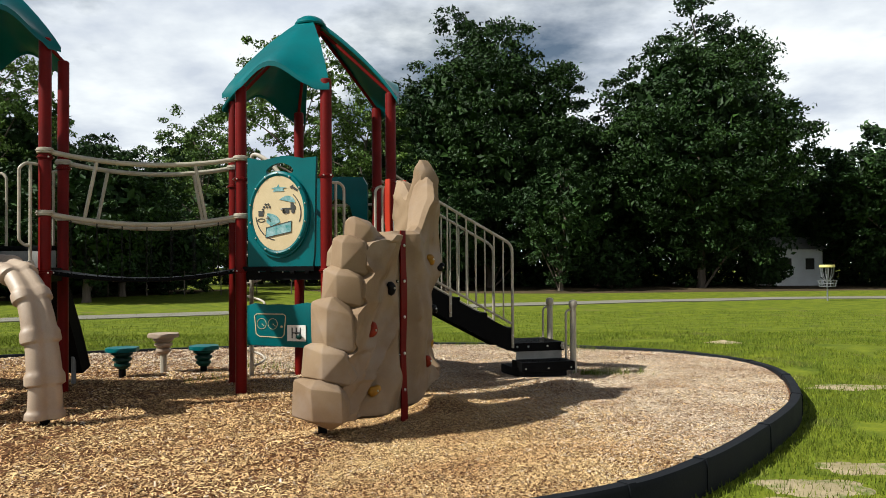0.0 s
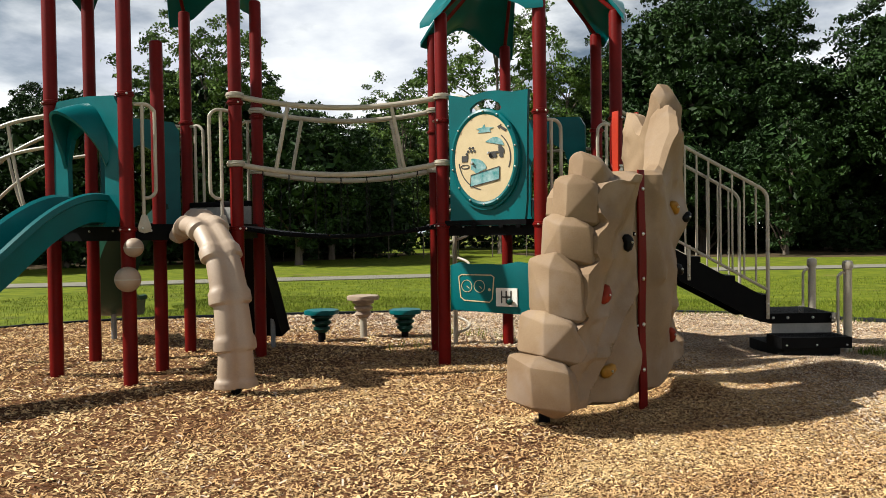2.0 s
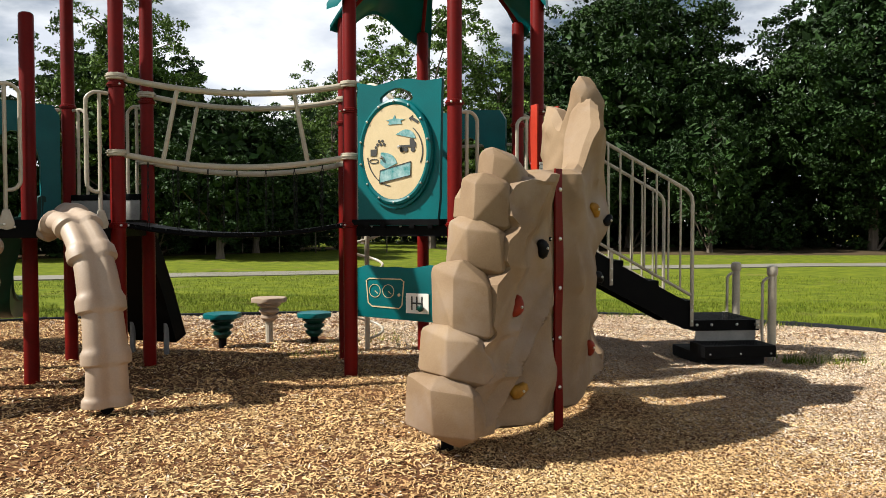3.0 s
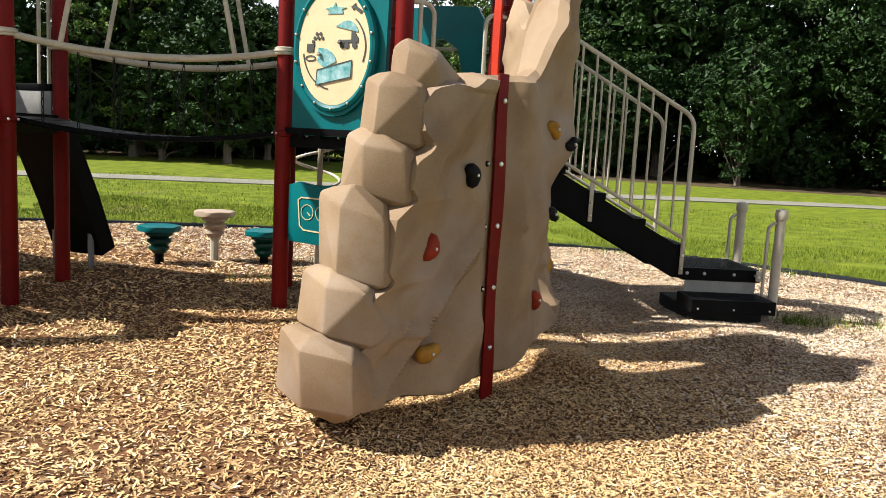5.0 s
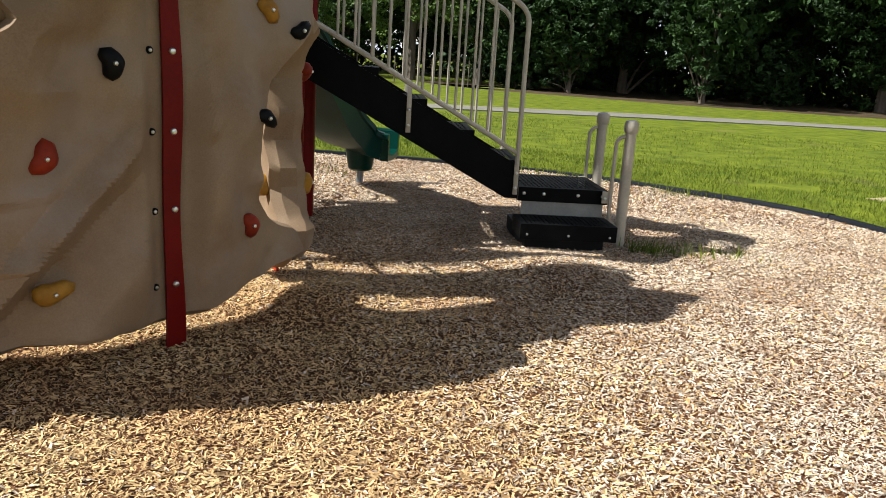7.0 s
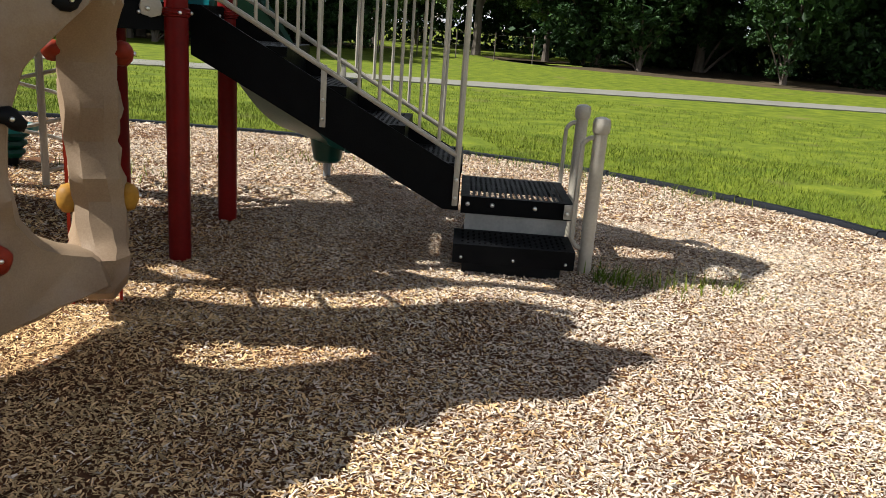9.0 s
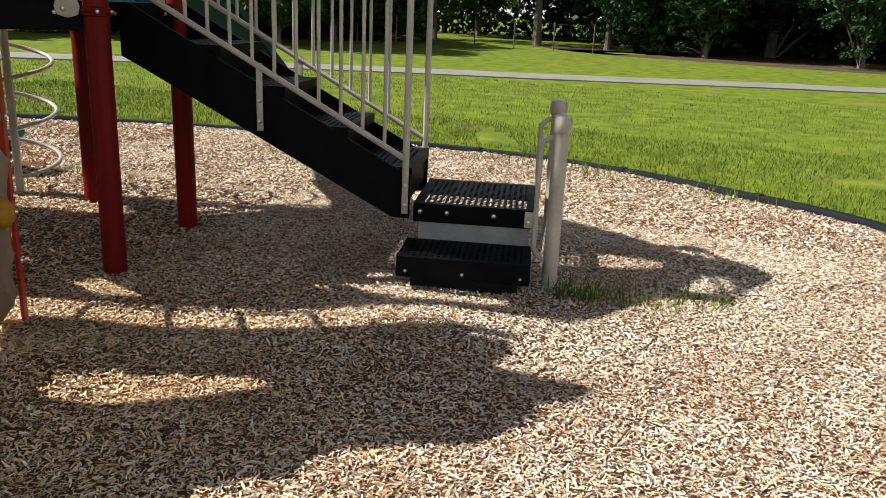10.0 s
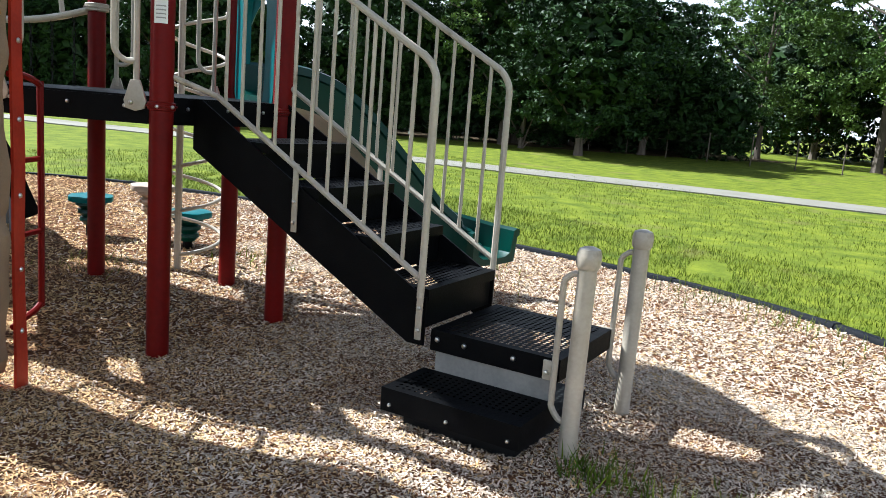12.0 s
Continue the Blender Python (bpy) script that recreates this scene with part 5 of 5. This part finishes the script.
def rock_panel(left, right, bottom, top, s0, s1, front, back, nu, nv, t0, t1):
    """A moulded rock slab: edges given by height, top and bottom by length; front and back are reliefs."""
    bm = bmesh.new()
    faces = []
    for side in (0, 1):
        g = []
        for i in range(nv + 1):
            row = []
            for j in range(nu + 1):
                a, b = j / nu, i / nv
                s = s0 + (s1 - s0) * a
                zb, zt = lookup(bottom, s), lookup(top, t0 + (t1 - t0) * a)
                z = zb + (zt - zb) * b
                sl, sr = lookup(left, z), lookup(right, z)
                s = sl + (sr - sl) * a
                rim = min(a * nu, (1 - a) * nu, b * nv, (1 - b) * nv, 2.0) / 2.0
                y = front(s, z) if side == 0 else back(s, z)
                mid = (front(s, z) + back(s, z)) / 2
                y = mid + (y - mid) * (0.45 + 0.55 * rim)
                row.append(bm.verts.new((s, y, z)))
            g.append(row)
        faces.append(g)
        for a, b in zip(g, g[1:]):
            for j in range(nu):
                bm.faces.new((a[j], a[j + 1], b[j + 1], b[j]) if side == 0 else (a[j], b[j], b[j + 1], a[j + 1]))
    f, k = faces
    loop = [(0, j) for j in range(nu)] + [(i, nu) for i in range(nv)] + [(nv, j) for j in range(nu, 0, -1)] + [(i, 0) for i in range(nv, 0, -1)]
    for (i, j), (i2, j2) in zip(loop, loop[1:] + loop[:1]):
        bm.faces.new((f[i][j], k[i][j], k[i2][j2], f[i2][j2]))
    return bm


def hold(parent, name, p, out, mat, size, seed, flat_=0.6):
    rng = random.Random(seed)
    bm = bmesh.new()
    bmesh.ops.create_icosphere(bm, subdivisions=2, radius=1.0)
    ph = rng.uniform(0, 6)
    for v in bm.verts:
        a = math.atan2(v.co.y, v.co.x)
        lobe = 1 + 0.28 * math.cos(2 * a + ph) + 0.14 * math.cos(3 * a + 2 * ph)
        v.co = Vector((v.co.x * size * lobe, v.co.y * size * lobe * 0.85, v.co.z * size * flat_ + 0.01))
    m = facing(p, out)
    bmesh.ops.transform(bm, matrix=m, verts=bm.verts)
    h = part(name, bm, mat, parent, "", 60)
    part("bolt", bolt(m @ Matrix.Translation((0, 0, size * flat_ + 0.006)), 0.010), STEEL, h)


def strip(m, pts, wob):
    out = [(-0.04 + wob * 0.3 * math.sin(z * 7), z) for z in pts] + [(0.042 + wob * math.sin(z * 6.1 + 1), z) for z in pts[::-1]]
    return plate(out, 0.014, m, 0.003)


def build_rock():
    rock = thing("rock_climbing_wall", "tan moulded rock climbing wall with coloured hand holds", "climbing wall", ROCK_M)
    # the long slab; -y is its front
    left = [(0.05, -1.10), (0.10, -1.16), (0.16, -1.21), (0.40, -1.20), (0.46, -1.10), (0.485, -1.00), (0.52, -1.03), (0.56, -1.11), (0.70, -1.10), (0.735, -0.99), (0.76, -0.98), (0.80, -1.02), (1.04, -1.00), (1.10, -0.92), (1.13, -0.87),
            (1.18, -0.91), (1.30, -0.89), (1.35, -0.80), (1.38, -0.78), (1.44, -0.83), (1.56, -0.82), (1.64, -0.76), (1.66, -0.68), (1.72, -0.66), (1.80, -0.61), (1.84, -0.58), (2.5, -0.55)]
    right = [(0.05, 0.66), (0.20, 0.78), (0.30, 0.84), (0.42, 0.82), (0.46, 0.68), (0.52, 0.57), (0.63, 0.49), (0.8, 0.45), (1.0, 0.47), (1.18, 0.54), (1.32, 0.68), (1.42, 0.79), (1.6, 0.81), (1.8, 0.79), (2.0, 0.77), (2.3, 0.73), (2.5, 0.68)]
    left = [(z, x + 0.11) for z, x in left]
    bottom = [(-1.2, 0.16), (-0.85, 0.15), (-0.8, 0.14), (-0.1, 0.085), (0.02, 0.10), (0.3, 0.12), (0.5, 0.20), (0.65, 0.22), (0.9, 0.28)]
    top = [(-0.68, 1.66), (-0.64, 1.68), (-0.575, 1.70), (-0.52, 1.70), (-0.44, 1.69), (-0.40, 1.71), (-0.35, 1.745), (-0.2, 1.745), (0.0, 1.765), (0.2, 1.77), (0.34, 1.82), (0.44, 1.93), (0.54, 2.06), (0.64, 2.17), (0.74, 2.27), (0.9, 2.36)]
    ridges, scoops = crag(31, 0.36, 0.36, 0.46), crag(47, 0.27, 0.25, 0.36)

    bend = lambda s: 0.17 * smooth01((s - 0.15) / 0.65)      # the slab curves back towards the deck

    def front(s, z):
        y = -0.045 - 1.25 * ridges(s, z) + 0.75 * scoops(s, z) - 0.03 * noise.noise((s * 4.0, z * 4.0, 2.0))
        y -= 0.07 * smooth01((lookup(left, z) + 0.45 - s) / 0.4)
        y -= 0.05 * smooth01((0.75 - abs(s - 0.55) * 2 - abs(z - 0.35))) + 0.05 * smooth01((z - 1.9) / 0.3) * math.sin(9 * z + 4 * s)
        ridge = (z - 0.55) - 0.95 * (s + 0.55)
        y -= 0.09 * max(0.0, 1 - abs(ridge) / 0.13) * smooth01((-0.08 - s) / 0.2)
        y = y * (1 - math.exp(-(s / 0.12) ** 4))
        return max(min(y, 0.03), -0.21) + bend(s)

    def back(s, z):
        return max(0.17 + 0.05 * noise.noise((s * 2.2, z * 2.2, 11.0)) + 0.6 * scoops(s + 0.4, z) + 0.08 * smooth01((lookup(left, z) + 0.36 - s) / 0.25), 0.12) + bend(s)

    bm = rock_panel(left, right, bottom, top, -1.09, 0.9, front, back, 100, 92, -0.62, 0.86)
    for x0, x1, z0, z1, fore, rear, seed in ((-1.245, -0.74, 0.135, 0.55, 0.25, 0.33, 1), (-1.14, -0.66, 0.45, 0.82, 0.22, 0.29, 2), (-1.045, -0.62, 0.69, 1.19, 0.20, 0.26, 3),
                                             (-0.945, -0.46, 1.07, 1.45, 0.18, 0.23, 4), (-0.865, -0.38, 1.32, 1.73, 0.165, 0.20, 5), (-0.715, -0.34, 1.50, 1.87, 0.14, 0.17, 6)):
        boulder(bm, x0, x1, z0, z1, fore, rear, seed)
    part("rock_slab", bm, ROCK, rock, "tan faceted rock-textured slab", 20)
    # the wing that runs back to the deck, its length along y
    wl = [(0.1, 0.03), (0.40, 0.02), (0.46, 0.10), (0.6, 0.18), (0.72, 0.14), (0.85, 0.21), (1.0, 0.18), (1.2, 0.24), (1.36, 0.12), (1.45, 0.0), (1.7, 0.03), (2.0, 0.0), (2.15, 0.04), (2.3, 0.02), (2.6, 0.04)]
    wr = [(0.1, 0.60), (2.6, 0.60)]
    wt = [(0, 2.24), (0.06, 2.42), (0.12, 2.48), (0.20, 2.54), (0.28, 2.48), (0.34, 2.33), (0.40, 2.26), (0.46, 2.19), (0.54, 2.21), (0.70, 2.32), (0.9, 2.36)]
    wb = [(0, 0.26), (0.2, 0.24), (0.5, 0.12), (0.9, 0.10)]
    w_front, w_back = crag(61, 0.19, 0.42, 0.55), crag(67, 0.19, 0.42, 0.55)
    wf = lambda s, z: -0.03 - 0.9 * w_front(s, z)
    wk = lambda s, z: 0.11 + 0.9 * w_back(s, z)
    bm = rock_panel(wl, wr, wb, wt, 0, 0.9, wf, wk, 30, 56, 0, 0.9)
    turn = Matrix.Translation((0.82, 0.16, 0)) @ Matrix.Rotation(radians(74), 4, "Z")
    bmesh.ops.transform(bm, matrix=turn, verts=bm.verts)
    part("rock_wing", bm, ROCK, rock, "tan faceted rock-textured wing", 24)
    # red joining strips
    zs = list(np.linspace(-0.1, 1.765, 26))
    s1 = part("joint_strip", strip(Matrix.Translation((0.0, -0.020, 0)), zs, 0.010), RED, rock, "wavy red painted steel strip")
    for z in (0.295, 0.63, 0.965, 1.295, 1.625):
        part("bolt", bolt(facing((0.005, -0.028, z), (0, -1, 0)), 0.015, 0.012), STEEL, s1)
        part("bolt", bolt(facing((-0.088, front(-0.088, z) - 0.004, z), (0, -1, 0)), 0.016, 0.012), BLACK, s1)
        part("bolt", bolt(facing((-0.088, front(-0.088, z) - 0.015, z), (0, -1, 0)), 0.008, 0.006), STEEL, s1)
    part("foot_pipe", tube([(-0.98, 0.08, -0.15), (-0.98, 0.08, 0.2)], 0.04, 10), BLACK, rock)
    m2 = turn @ Matrix.Translation((0.64, -0.055, 0))
    s2 = part("joint_strip", strip(m2, list(np.linspace(-0.1, 2.37, 30)), 0.008), RED_BRIGHT, rock, "red painted steel strip")
    part("joint_strip", strip(turn @ Matrix.Translation((0.64, 0.16, 0)), list(np.linspace(-0.1, 2.37, 30)), 0.008), RED_BRIGHT, rock, "red painted steel strip")
    for z in (0.3, 0.6, 0.95, 1.3, 1.65, 2.0, 2.25):
        part("bolt", bolt(facing(turn @ Vector((0.64, -0.063, z)), (1, 0, 0)), 0.013), STEEL, s2)
    on = lambda pts: [turn @ Vector(p) for p in pts]
    part("rung_rail", tube(on(catmull([(0.67, 0, 1.50), (0.76, 0, 1.50), (0.90, 0, 1.46), (0.91, 0, 1.38), (0.91, 0, 0.45), (0.89, 0, 0.36), (0.76, 0, 0.32), (0.67, 0, 0.30)], 5)), 0.016, 8), RED, rock)
    part("rung_rail", tube(on(catmull([(0.67, 0.1, 2.30), (0.74, 0.1, 2.30), (0.78, 0.1, 2.24), (0.78, 0.1, 1.95), (0.74, 0.1, 1.88), (0.67, 0.1, 1.88)], 5)), 0.014, 8), RED, rock)
    for z in (0.74, 1.10):
        part("rung", tube(on([(0.67, 0, z), (0.91, 0, z)]), 0.014, 8), RED, rock)
    f = (0, -1, 0)
    for nm, s, z, mat, size, seed in (("hand_hold", -0.545, 0.368, HOLD_Y, 0.066, 2), ("hand_hold", -0.545, 0.885, HOLD_R, 0.066, 5), ("hand_hold", -0.277, 1.24, HOLD_K, 0.060, 9), ("hand_hold", 0.452, 1.02, HOLD_K, 0.05, 4),
                                      ("hand_hold", 0.50, 1.50, HOLD_Y, 0.058, 7), ("hand_hold", 0.39, 0.52, HOLD_R, 0.056, 12), ("hand_hold", 0.68, 1.42, HOLD_K, 0.05, 6)):
        hold(rock, nm, (s, front(s, z) - 0.005, z), f, mat, size, seed)
    for s, z, mat, seed in ((0.30, 1.22, HOLD_R, 3), (0.26, 0.62, HOLD_Y, 8), (0.42, 1.75, HOLD_Y, 14)):
        for side in (-1, 1):
            y = wf(s, z) - 0.01 if side > 0 else wk(s, z) + 0.01
            hold(rock, "hand_hold", turn @ Vector((s, y, z)), turn.to_3x3() @ Vector((0, -side, 0)), mat, 0.062, seed + side, 0.8)


# ---- the place ----
build_ground()
build_mulch()
build_border()
build_path()
for k, (bx, by, rx, ry) in enumerate(BARE):
    patch("bare_patch", bx, by, rx, ry, SAND, "small pile of pale sand on the lawn" if k == 4 else "bare sandy patch worn into the lawn", "bare soil", 3.0 + 4.0 * k, 0.02 if k == 4 else 0.006)
build_towers()
build_bridge()
build_stairs()
build_transfer()
build_small_play()
build_rock()
build_woods()
build_far_things()
build_grass()
build_chips()
